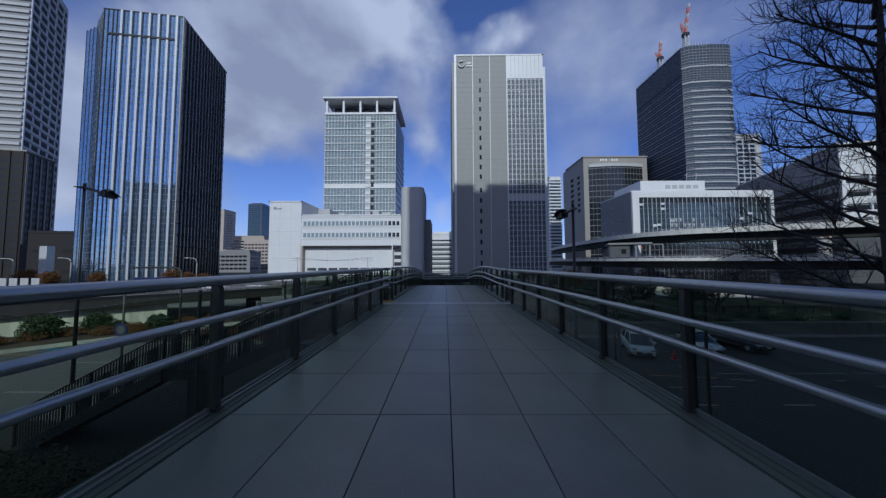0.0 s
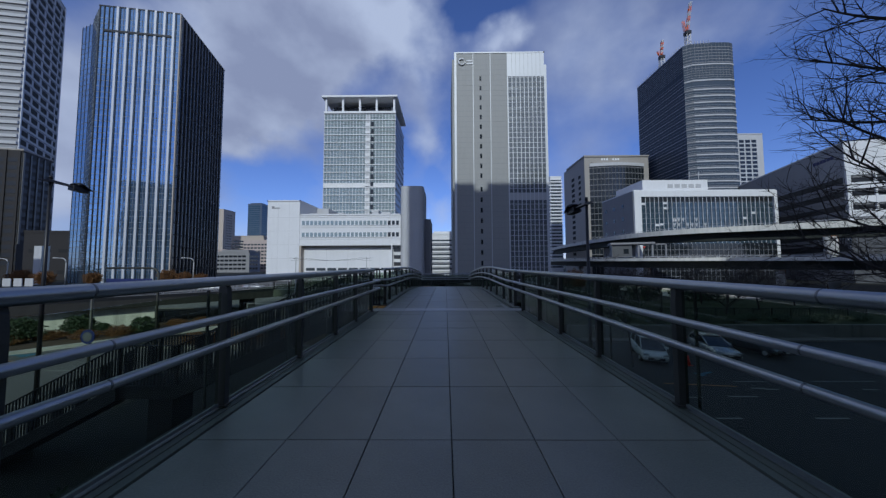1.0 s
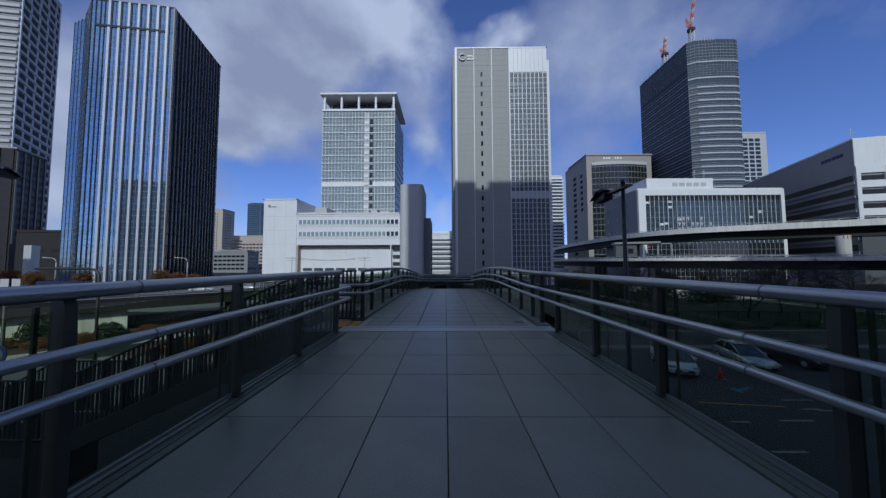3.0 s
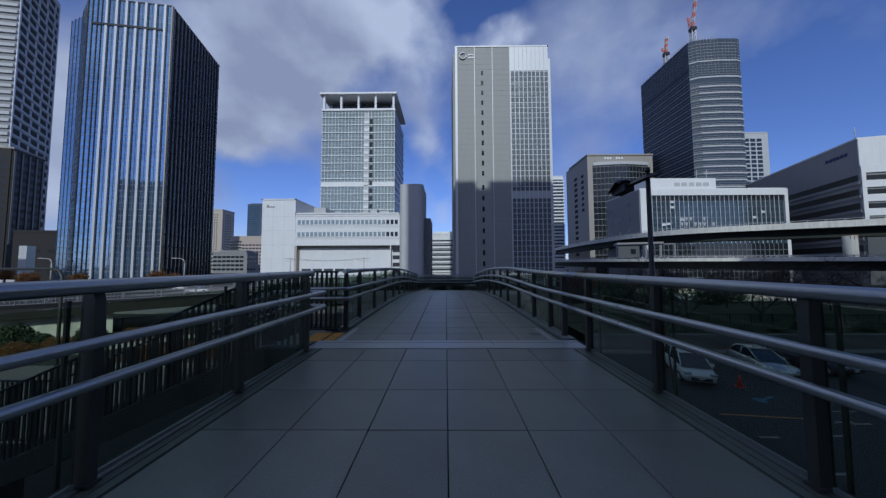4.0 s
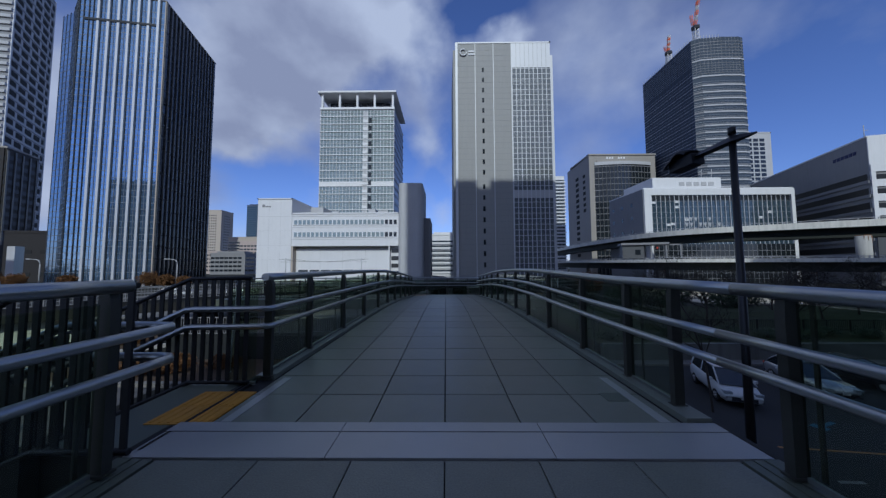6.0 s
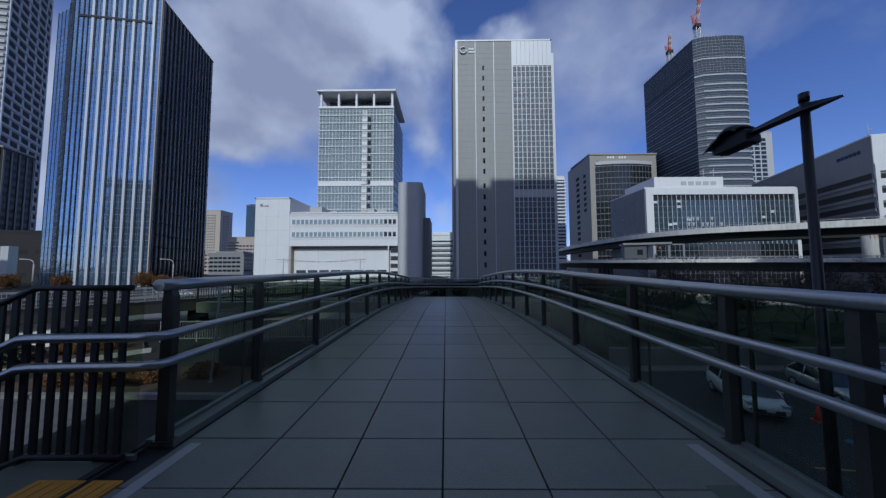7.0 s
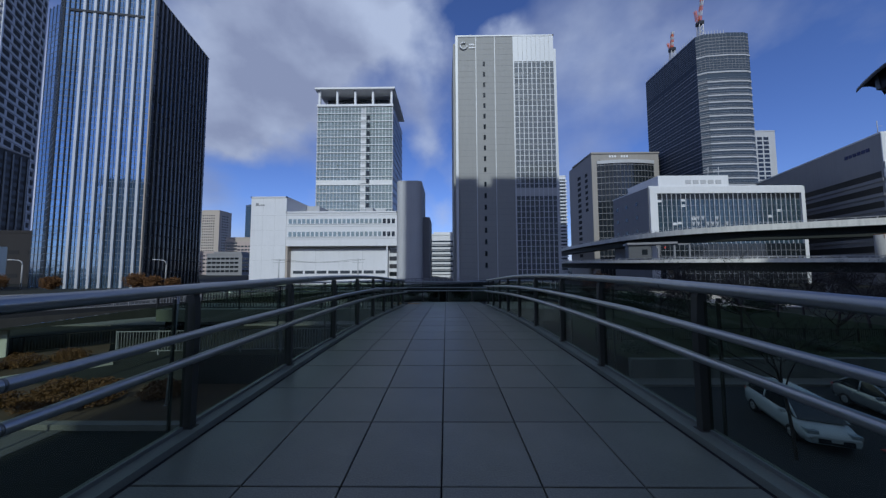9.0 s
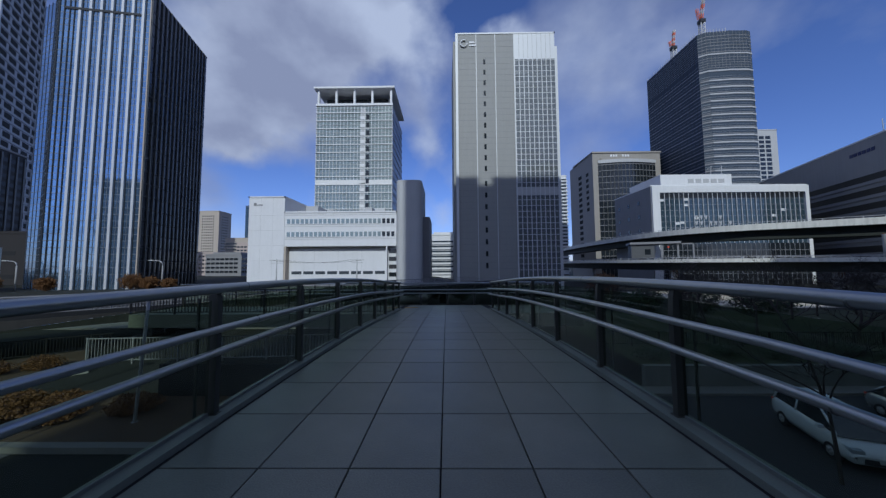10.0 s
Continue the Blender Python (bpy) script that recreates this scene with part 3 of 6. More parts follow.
def railing(label, s, posts, y0, y1, cap_end=None, top=1.125, grabs=(0.832, 0.62), lift=(0, 0, 0), base=(0, 0, 0), ramp=(0.0, 1.0)):
    """One side of the railing: posts, steel top rail, two lower grab rails and glass between the posts."""
    r = thing("bridge_railing", label, "railing", "footbridge railings")

    def rise(y, k):
        return base[k] + lift[k] * min(max((y - ramp[0]) / ramp[1], 0), 1)

    bm = bmesh.new()
    tube(bm, [(x, y, z + rise(y, 0)) for x, y, z in span_line(y0, y1, top, s * 1.99, 0.4)], 0.043, seg=14)
    part("top_rail", bm, M_STEEL, r, "thick brushed steel tube")
    for k, dz in enumerate(grabs):
        pts = [(x, y, z + rise(y, k + 1)) for x, y, z in span_line(y0, y1, dz, s * 1.865, 0.4)]
        if cap_end:
            pts = cap_end(pts, dz)
        bm = bmesh.new()
        tube(bm, pts, 0.031, seg=12)
        part("grab_rail", bm, M_STEEL, r, "slim brushed steel tube")
    br = bracket_mesh(-s)
    for i, y in enumerate(posts):
        if i % 2:
            for x, dz, me in [(s * 1.99, top + rise(y, 0), RING_TOP)] + [(s * 1.865, dz + rise(y, k + 1), RING_GRAB) for k, dz in enumerate(grabs)]:
                piece("rail_joint", me, r, pose(x, y + 0.31, prof(y + 0.31) + dz))
    for y in posts:
        piece("post", POST_ME, r, pose(s * (1.985 if cap_end is hook_start and y == posts[0] else 2.04), y, prof(y) + 0.02, 0, 0, 180 if s > 0 else 0))
        for k, dz in enumerate(grabs):
            piece("bracket", br, r, pose(s * 1.97, y, prof(y) + dz + rise(y, k + 1) - 0.03))
    for p, q in zip(posts, posts[1:]):
        if q - p < 0.5 or q - p > 1.8:
            continue
        a, b = p + 0.05, q - 0.05
        bm = bmesh.new()
        ribbon(bm, span_line(a, b, 0, 0, 0.7), s * 2.045 - 0.006, s * 2.045 + 0.006, 0.05, 1.02)
        part("glass_panel", bm, M_RAILGLASS, r, "tinted green glass panel").visible_shadow = False
        bm = bmesh.new()
        ribbon(bm, span_line(a, b, 0, 0, 0.7), s * 2.045 - 0.011, s * 2.045 + 0.011, 0.03, 0.055)
        part("glass_trim", bm, M_STEELEDGE, r)
        piece("glazing_bar", BAR_ME, r, pose(s * 2.195, q, prof(q)))
    return r


def hook_end(pts, dz):
    """The grab rails run past the last post and turn away towards the stair."""
    x, y, z = pts[-1]
    return pts + [(x, y + 0.16, z), (x - 0.05, y + 0.21, z), (x - 0.14, y + 0.22, z), (x - 0.80, y + 0.22, z), (x - 1.8, y + 0.22, z - 0.44)]


def hook_start(pts, dz):
    x, y, z = pts[0]
    return [(x - 2.2, y - 0.16, z - 0.62), (x - 0.84, y - 0.16, z - 0.004), (x - 0.76, y - 0.15, z), (x - 0.10, y - 0.12, z), (x - 0.02, y - 0.09, z)] + pts


bridge_deck()
return_panel = thing("glass_return", "tinted glass panel closing the gap beside the stair", "glass panel")
part("glass_panel", box(-2.30, -2.02, 10.13, 10.142, DECK + 0.03, DECK + 1.02), M_RAILGLASS, return_panel).visible_shadow = False
part("glass_trim", box(-2.30, -2.02, 10.125, 10.147, DECK - 0.005, DECK + 0.03), M_STEELEDGE, return_panel)
railing("steel and glass footbridge railing before the stair opening", -1, POSTS_A, A0, 8.8, hook_end)
railing("steel and glass footbridge railing above the avenue", 1, POSTS_A, A0, 9.0, None, 1.085, (0.80, 0.60), (-0.004, -0.02, -0.006), ramp=(4.5, 3.5))
railing("steel and glass footbridge railing beyond the stair opening", -1, POSTS_BL, 10.2, 24.7, hook_start, 1.13, (0.80, 0.615))
railing("steel and glass footbridge railing falling with the arch", 1, POSTS_BR, 9.0, 24.7, None, 1.085, (0.80, 0.60), (0.064, 0.085, 0.051), (-0.004, -0.02, -0.006), (10.4, 3.0))


def cross_railing():
    """Railing across the far end, where the walk turns aside."""
    r = thing("end_railing", "steel and glass railing closing the bridge end", "railing")
    z = prof(Y_END)
    for dz, rad in ((1.14, 0.043), (0.81, 0.031), (0.63, 0.031)):
        bm = bmesh.new()
        tube(bm, [(-14, Y_END - 0.1, z + dz), (6, Y_END - 0.1, z + dz)], rad, seg=10)
        part("top_rail" if dz > 1 else "grab_rail", bm, M_STEEL, r)
    for k in range(15):
        x = -13.9 + 1.4 * k
        piece("post", POST_ME, r, pose(x, Y_END - 0.02, z, 0, 0, 90))
        if k < 14:
            part("glass_panel", box(x + 0.05, x + 1.35, Y_END - 0.03, Y_END - 0.018, z + 0.05, z + 1.02), M_RAILGLASS, r).visible_shadow = False
    for s in (-1, 1):
        # rounded return from the side railing into the cross walk
        bm = bmesh.new()
        zz = prof(24.7)
        pts = [(s * 1.99, 24.7, zz + 1.14), (s * 2.05, 24.95, zz + 1.13), (s * 2.3, 25.05, zz + 1.12), (s * 4.5, 25.05, zz + 1.12)]
        tube(bm, pts, 0.036, seg=10)
        part("top_rail", bm, M_STEEL, r)


cross_railing()

# ---- the stair beside the bridge ----
ST_Y0, ST_Y1 = 9.0, 10.05
FL1_X0, FL1_X1 = -2.72, -7.4
LAND_X1 = -9.0
FL2_X1 = -13.6


def stair_z(x):
    """Height of the stair's walking line."""
    if x > FL1_X0:
        return DECK
    z1 = DECK - 2.05
    if x > FL1_X1:
        return DECK - 2.05 * (FL1_X0 - x) / (FL1_X0 - FL1_X1)
    if x > LAND_X1:
        return z1
    return max(z1 + (LEFT_Z - z1) * (LAND_X1 - x) / (LAND_X1 - FL2_X1), LEFT_Z)


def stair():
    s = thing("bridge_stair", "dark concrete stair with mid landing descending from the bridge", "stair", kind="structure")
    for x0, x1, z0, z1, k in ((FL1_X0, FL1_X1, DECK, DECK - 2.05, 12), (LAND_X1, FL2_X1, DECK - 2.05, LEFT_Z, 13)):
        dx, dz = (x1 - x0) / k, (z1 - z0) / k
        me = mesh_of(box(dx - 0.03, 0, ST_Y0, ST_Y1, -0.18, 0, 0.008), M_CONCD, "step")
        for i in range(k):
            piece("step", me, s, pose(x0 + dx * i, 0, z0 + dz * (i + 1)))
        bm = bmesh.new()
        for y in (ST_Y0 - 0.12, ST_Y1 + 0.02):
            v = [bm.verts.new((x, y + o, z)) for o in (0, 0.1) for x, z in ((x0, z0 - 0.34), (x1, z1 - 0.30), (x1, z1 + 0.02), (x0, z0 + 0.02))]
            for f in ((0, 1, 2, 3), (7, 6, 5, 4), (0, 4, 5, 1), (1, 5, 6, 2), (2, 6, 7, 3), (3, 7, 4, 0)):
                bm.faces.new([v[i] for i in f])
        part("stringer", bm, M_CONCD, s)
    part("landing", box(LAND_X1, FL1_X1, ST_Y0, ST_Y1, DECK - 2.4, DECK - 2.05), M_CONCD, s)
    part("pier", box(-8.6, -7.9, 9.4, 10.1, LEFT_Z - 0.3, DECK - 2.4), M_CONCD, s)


stair()


def stair_balustrade(y, label):
    """Black bar balustrade that follows the stair."""
    b = thing("stair_balustrade", label, "balustrade", "stair balustrades")
    knots = [-2.08, FL1_X0, FL1_X1, LAND_X1, FL2_X1]
    top = [(x, y, stair_z(x) + 1.12) for x in knots]
    low = [(x, y, stair_z(x) + 0.03) for x in knots]
    for name, line in (("top_bar", top), ("bottom_bar", low)):
        bm = bmesh.new()
        tube(bm, line, 0.022, seg=6)
        part(name, bm, M_BLACK, b)
    me = mesh_of(box(-0.021, 0.021, -0.008, 0.008, 0.03, 1.11), M_BLACK, "baluster")
    x = -2.12
    while x > FL2_X1:
        piece("baluster", me, b, pose(x, y, stair_z(x)))
        x -= 0.092
    me = mesh_of(box(-0.03, 0.03, -0.03, 0.03, 0.0, 1.12), M_BLACK, "post")
    for x in (-5.3, FL1_X1, LAND_X1, -11.3, FL2_X1):
        piece("post", me, b, pose(x, y, stair_z(x)))
    return b


stair_balustrade(ST_Y0 - 0.06, "black steel bar balustrade on the stair's street side")
stair_balustrade(ST_Y1 + 0.06, "black steel bar balustrade on the stair's far side")

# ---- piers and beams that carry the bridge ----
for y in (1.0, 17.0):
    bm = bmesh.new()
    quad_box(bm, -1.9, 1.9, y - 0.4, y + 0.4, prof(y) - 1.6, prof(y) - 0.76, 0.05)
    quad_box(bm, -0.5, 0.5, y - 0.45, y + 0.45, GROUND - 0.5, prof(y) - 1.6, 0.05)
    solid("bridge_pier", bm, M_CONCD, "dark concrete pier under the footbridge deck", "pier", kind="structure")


# ---- buildings ----
def base_box(a, b, depth_left, depth_right=None):
    """Footprint from front corners a, b, with the side walls running back."""
    a, b = Vector(a), Vector(b)
    d = (b - a).normalized()
    nrm = Vector((-d.y, d.x))
    dl = depth_left
    dr = depth_right or depth_left
    return [tuple(a), tuple(b), tuple(b + nrm * dr), tuple(a + nrm * dl)]


def body(parent, pts, z1, material, name="body", z0=None, label=""):
    bm = bmesh.new()
    prism(bm, pts, GROUND - 1 if z0 is None else z0, z1)
    return part(name, bm, material, parent, label)


def parapet(parent, pts, z, material, h=1.0, t=0.4):
    bm = bmesh.new()
    k = len(pts)
    for i in range(k):
        p, q = Vector(pts[i]), Vector(pts[(i + 1) % k])
        d = (q - p).normalized() * t / 2
        n = Vector((-d.y, d.x))
        ring = [p - d - n, q + d - n, q + d + n, p - d + n]
        prism(bm, [tuple(v) for v in ring], z, z + h)
    return part("parapet", bm, material, parent)


def floors(z0, z1, step, h):
    out = []
    z = z0
    while z + h <= z1 + 0.01:
        out.append((z, z + h))
        z += step
    return out


def tower_slab():
    """Tall grey tower: metal-panelled half with slot windows, white-gridded window half."""
    b = thing("office_tower", "tall grey office tower with white-gridded window half", "building")
    y, top = 108.4, 81.5
    pts = [(4.1, y), (37.5, y), (37.5, y + 32), (4.1, y + 32)]
    body(b, pts, top, M_GREYM)
    f = Face((4.1, y), (37.5, y))
    g0 = 19.4
    # panelled half: broad upright joints, fine level joints, pale edge fins
    strips("edge_fin", b, f, M_SILVER, [(-0.5, 0.35)], GROUND, top + 0.2, 0.5, 0.3)
    strips("panel_joint", b, f, M_SILVER, [(6.5, 6.72), (13.0, 13.22), (g0, g0 + 0.3)], GROUND, top, 0.12)
    bands("course_joint", b, f, M_MGREY, floors(1.0, top - 1, 2.0, 0.07), 0.4, g0, 0.02)
    me = mesh_of(box(0, 0.75, -0.03, 0.05, 0, 1.7), M_GLASSD, "slot_window")
    windows("slot_window", b, f, me, [9.0], [1.2 + 3.9 * k for k in range(8)] + [33.6 + 3.72 * k for k in range(11)])
    # window half
    part("window_wall", box(g0 + 0.3, 33.4, -0.04, 0.05, GROUND, 72.4), M_GLASSL, b, "grey curtain glass", f.m)
    part("crown_panel", box(g0 + 0.3, 33.4, -0.1, 0.05, 72.4, top), M_SILVER, b, "pale metal crown", f.m)
    cols = [g0 + 0.3 + (33.1 - g0) * k / 9 for k in range(10)]
    strips("mullion", b, f, M_SILVER, [(u - 0.12, u + 0.12) for u in cols], GROUND, 72.4, 0.22)
    strips("crown_joint", b, f, M_GREYM, [(u - 0.04, u + 0.04) for u in cols[1:-1]], 72.6, top, 0.13)
    bands("transom", b, f, M_SILVER, floors(0.5, 72.3, 1.93, 0.14), g0 + 0.3, 33.4, 0.14)
    bands("spandrel", b, f, M_SPANG, floors(1.4, 70, 3.86, 0.9), g0 + 0.3, 33.4, 0.07)
    bands("plant_floor", b, f, M_LGREY, [(25.2, 28.0)], g0 + 0.3, 33.4, 0.2)
    # set-back pale side bays
    body(b, [(37.5, y + 0.6), (38.6, y + 0.6), (38.6, y + 30), (37.5, y + 30)], 77.4, M_SILVER, "side_bay")
    body(b, [(2.9, y + 2.5), (4.1, y + 2.5), (4.1, y + 30), (2.9, y + 30)], top - 0.5, M_GREYM, "side_bay")
    parapet(b, pts, top, M_SILVER, 0.5, 0.35)
    # company mark as plain shapes
    bm = bmesh.new()
    tube(bm, [(2.4 + 1.15 * math.cos(q), -0.3, 78.1 + 1.15 * math.sin(q)) for q in (radians(60 + 15 * k) for k in range(21))], 0.24, seg=6)
    part("sign_ring", bm, M_WHITE, b, "white ring-shaped mark", f.m)
    for z, w in ((78.3, 2.0), (77.2, 2.4)):
        part("sign_bar", box(4.2, 4.2 + w, -0.2, 0, z, z + 0.55), M_WHITE, b, "", f.m)


tower_slab()


def glass_stripe_tower():
    """Blue mirrored tower, pale upright fins in front, finned flank painted dark as shade."""
    b = thing("mirror_tower", "blue mirror-glass tower with pale vertical stripes", "building")
    top = 87.9
    c1, c2, c3 = (-114.5, 93.4), (-90.9, 97.1), (-97.9, 126.4)
    c0, cb = (-129.0, 100.5), (-134.0, 122.0)
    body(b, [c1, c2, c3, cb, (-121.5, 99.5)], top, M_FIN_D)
    f = Face(c1, c2)
    part("front_glass", box(0, f.w, -0.1, 0.05, GROUND, top), M_GLASSB, b, "blue mirror glass", f.m)
    strips("pale_fin", b, f, M_FIN_W, [(5.0 + 2.78 * k, 5.68 + 2.78 * k) for k in range(7)], GROUND, top + 0.3, 0.3, 0.0, "pale metal stripe")
    strips("dark_fin", b, f, M_FIN_D, [(0.0, 0.3), (1.3, 1.55), (2.7, 2.95), (3.9, 4.1)] + [(5.95 + 2.78 * k, 6.14 + 2.78 * k) for k in range(7)], GROUND, top + 0.2, 0.26)
    strips("mullion", b, f, M_SPAN, [(5.0 + 2.78 * k + 1.95, 5.0 + 2.78 * k + 2.05) for k in range(6)], GROUND, top, 0.2)
    bands("floor_line", b, f, M_SPAN, floors(0, top - 2, 1.95, 0.16), 0, f.w, 0.13)
    bands("roof_slot", b, f, M_FIN_D, [(79.2, 79.9)], 1.5, f.w - 2.5, 0.34)
    # angled western bays, stepping down
    g = Face((-122.5, 98.4), c1)
    part("bay_glass", box(0, g.w, -0.1, 2.0, GROUND, top - 0.6), M_GLASSB, b, "", g.m)
    strips("dark_fin", b, g, M_FIN_D, [(0.2 + 2.3 * k, 0.55 + 2.3 * k) for k in range(4)], GROUND, top - 0.2, 0.15)
    bands("floor_line", b, g, M_SPAN, floors(0, top - 2, 1.95, 0.16), 0, g.w, 0.13)
    h = Face(c0, (-122.5, 98.4))
    part("bay_glass", box(0, h.w, -0.1, 3.0, GROUND, top - 1.9), M_GLASSB, b, "", h.m)
    strips("dark_fin", b, h, M_FIN_D, [(0.05 + 2.2 * k, 0.4 + 2.2 * k) for k in range(4)], GROUND, top - 1.5, 0.15)
    bands("floor_line", b, h, M_SPAN, floors(0, top - 6, 1.95, 0.16), 0, h.w, 0.13)
    # flank away from the sun: its shade is put into darker glass and fins
    s = Face(c2, c3)
    part("flank_glass", box(0, s.w, -0.08, 0.05, GROUND, top), M_GLASSD, b, "glass coloured dark for the shaded flank", s.m)
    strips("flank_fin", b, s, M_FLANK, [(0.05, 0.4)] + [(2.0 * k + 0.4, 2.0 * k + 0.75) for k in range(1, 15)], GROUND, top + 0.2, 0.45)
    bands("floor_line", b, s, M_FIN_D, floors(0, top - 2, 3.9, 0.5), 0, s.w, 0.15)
    strips("corner_trim", b, s, M_BEIGE, [(-0.25, 0.04)], GROUND, top + 0.2, 0.3, 0.0, "thin tan corner trim")
    parapet(b, [c1, c2, c3, cb], top, M_FIN_D, 0.4, 0.4)


glass_stripe_tower()


def grid_block():
    """Greenish glass slab with white floor lines and an open roof frame."""
    b = thing("grid_block", "pale green glass office block with open rooftop frame", "building")
    y, x0, x1, z1 = 154.0, -64.3, -26.4, 82.5
    pts = [(x0, y), (x1, y), (x1, y + 31), (x0, y + 31)]
    body(b, pts, z1, M_LGREY)
    f = Face((x0, y), (x1, y))
    part("glass_wall", box(0.3, f.w - 0.3, -0.05, 0.05, 20, z1 - 0.5), M_GLASSG, b, "pale green-grey glass", f.m)
    zs = floors(22.0, z1 - 1, 4.05, 0.38)
    bands("floor_band", b, f, M_WHITE, zs, 0, f.w, 0.5)
    bands("blind_rail", b, f, M_LGREY, [(z + 2.0, z + 2.18) for z, _ in zs], 0, f.w, 0.25)
    bands("mid_band", b, f, M_WHITE, [(42.4, 44.8)], 0, f.w, 0.3)
    strips("mullion", b, f, M_WHITE, [(k * f.w / 22 - 0.09, k * f.w / 22 + 0.09) for k in range(23)], 20, z1, 0.35)
    # the lighter stair column
    part("service_bay", box(22.0, 24.6, -0.3, 0.05, 22, z1 - 1), M_LGREY, b, "", f.m)
    me = mesh_of(box(0, 2.5, -0.55, 0, 0, 1.5), M_WHITE, "balcony")
    windows("balcony", b, f, me, [22.0], [z + 0.8 for z, _ in zs[:-1]])
    me = mesh_of(box(0, 1.5, -0.62, 0, 0, 2.3), M_GLASSD, "bay_window")
    windows("bay_window", b, f, me, [25.0], [z + 0.8 for z, _ in zs[:-1]])
    # roof frame: posts, deep slab, plant room behind
    part("roof_slab", box(-1.2, f.w + 1.2, -1.5, 32.5, 91.0, 91.9), M_WHITE, b, "", f.m)
    strips("roof_post", b, f, M_WHITE, [(u, u + 1.0) for u in (0.2, 9.2, 18.3, 27.3, f.w - 1.2)], z1, 91.0, 0.1, 1.0)
    part("plant_room", box(2.0, f.w - 2.0, 5, 28, z1, 88.5), M_LGREY, b, "", f.m)
    part("plant_louvre", box(3.0, f.w - 3.0, 4.9, 5.0, 86.5, 88.8), M_GLASSD, b, "", f.m)
    bands("roof_kerb", b, f, M_WHITE, [(z1, z1 + 1.1)], -0.3, f.w + 0.3, 0.6, 0.2)
    s = Face((x1, y), (x1, y + 31))
    part("side_glass", box(0.5, 30.5, -0.05, 0.05, 20, z1 - 1), M_SPAN, b, "", s.m)
    bands("side_band", b, s, M_LGREY, floors(22.0, z1 - 1, 4.05, 0.5), 0, 31, 0.3)
    parapet(b, pts, z1, M_LGREY, 0.8)


grid_block()


def white_hall():
    """Low white-tiled hall: blank wing, window rows over a deep recess, rounded end tower."""
    b = thing("white_hall", "low white-tiled building with rounded end tower", "building")
    y = 107.5
    body(b, [(-65.2, y), (-53.3, y), (-53.3, y + 30), (-65.2, y + 30)], 25.0, M_WHITET, "wing")
    wing = Face((-65.2, y), (-53.3, y))
    for z in (4.0, 9.0, 14.0, 19.0):
        part("panel_seam", box(0, 11.9, -0.01, 0.02, z, z + 0.05), M_LGREY, b, "", wing.m)
    for u in (4.0, 8.0):
        part("panel_seam", box(u, u + 0.05, -0.012, 0.02, GROUND, 25.0), M_LGREY, b, "", wing.m)
    for u, w, h in ((1.6, 0.9, 0.9), (2.7, 0.35, 0.35), (3.2, 0.45, 0.45), (3.8, 0.7, 0.4)):
        part("sign_bar", box(u, u + w, -0.12, 0, 22.3, 22.3 + h), M_BAND, b, "", wing.m)
    parapet(b, [(-65.2, y), (-53.3, y), (-53.3, y + 30), (-65.2, y + 30)], 25.0, M_WHITET, 0.4)
    # main block: upper storeys stand proud of the recessed wall
    body(b, [(-53.3, y + 2.5), (-16.3, y + 2.5), (-16.3, y + 30), (-53.3, y + 30)], 19.8, M_WHITET, "recess_wall")
    f = Face((-53.3, y), (-16.3, y))
    part("upper_wall", box(0, f.w, 0.2, 2.5, 8.7, 19.8), M_WHITET, b, "", f.m)
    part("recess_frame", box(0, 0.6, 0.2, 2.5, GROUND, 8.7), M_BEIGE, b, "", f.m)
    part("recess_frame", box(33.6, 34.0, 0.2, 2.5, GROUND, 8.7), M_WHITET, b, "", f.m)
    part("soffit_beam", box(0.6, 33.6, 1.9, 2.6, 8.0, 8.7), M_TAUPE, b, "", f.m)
    bands("storey_line", b, f, M_LGREY, [(11.0, 11.12), (15.2, 15.32), (19.0, 19.15)], 0, f.w, -0.15, 0.25)
    me = mesh_of(box(0, 1.05, 0.12, 0.3, 0, 1.55), M_GLASSG, "window")
    med = mesh_of(box(0, 1.05, 0.12, 0.3, 0, 1.55), M_GLASSD, "window")
    for z in (11.9, 16.2):
        for k in range(24):
            piece("window", med if k >= 21 else me, b, f.m @ Matrix.Translation((0.8 + 1.5 * k, 0, z)))
        part("window_sill", box(0.4, 36.4, 0.05, 0.25, z - 0.25, z - 0.05), M_WHITET, b, "", f.m)
    for k in range(5):
        part("service_window", box(34.2, 36.8, 2.42, 2.5, -4 + 2.6 * k, -2.6 + 2.6 * k), M_GLASSD, b, "", f.m)
    me = mesh_of(box(0, 3.3, 2.4, 2.5, 0, 1.0), M_GLASS, "base_window")
    windows("base_window", b, f, me, [1.5 + 4.0 * k for k in range(8)], [-0.5])
    for u in (9.0, 17.0, 25.0):
        part("panel_seam", box(u, u + 0.06, 2.47, 2.52, 1, 8.0), M_LGREY, b, "", f.m)
    parapet(b, [(-53.3, y + 0.2), (-16.3, y + 0.2), (-16.3, y + 30), (-53.3, y + 30)], 19.8, M_WHITET, 0.5)
    # rooftop plant
    for u, w, h in ((2.0, 4.0, 1.2), (8.0, 3.0, 0.8), (12.5, 2.2, 1.5), (17.0, 5.5, 1.0), (25.5, 2.5, 2.3), (29.0, 3.5, 1.7)):
        part("roof_plant", box(u, u + w, 4, 9, 19.8, 20.0 + h, 0.05), M_LGREY, b, "", f.m)
    part("lift_head", box(-0.5, 5.0, 14, 24, 19.8, 25.0), M_LGREY, b, "", f.m)
    # rounded end tower
    bm = bmesh.new()
    r = 1.8
    pts = [(-16.3 + r - r * math.cos(q), y - 1.2 + r - r * math.sin(q)) for q in (radians(9 * k) for k in range(11))]
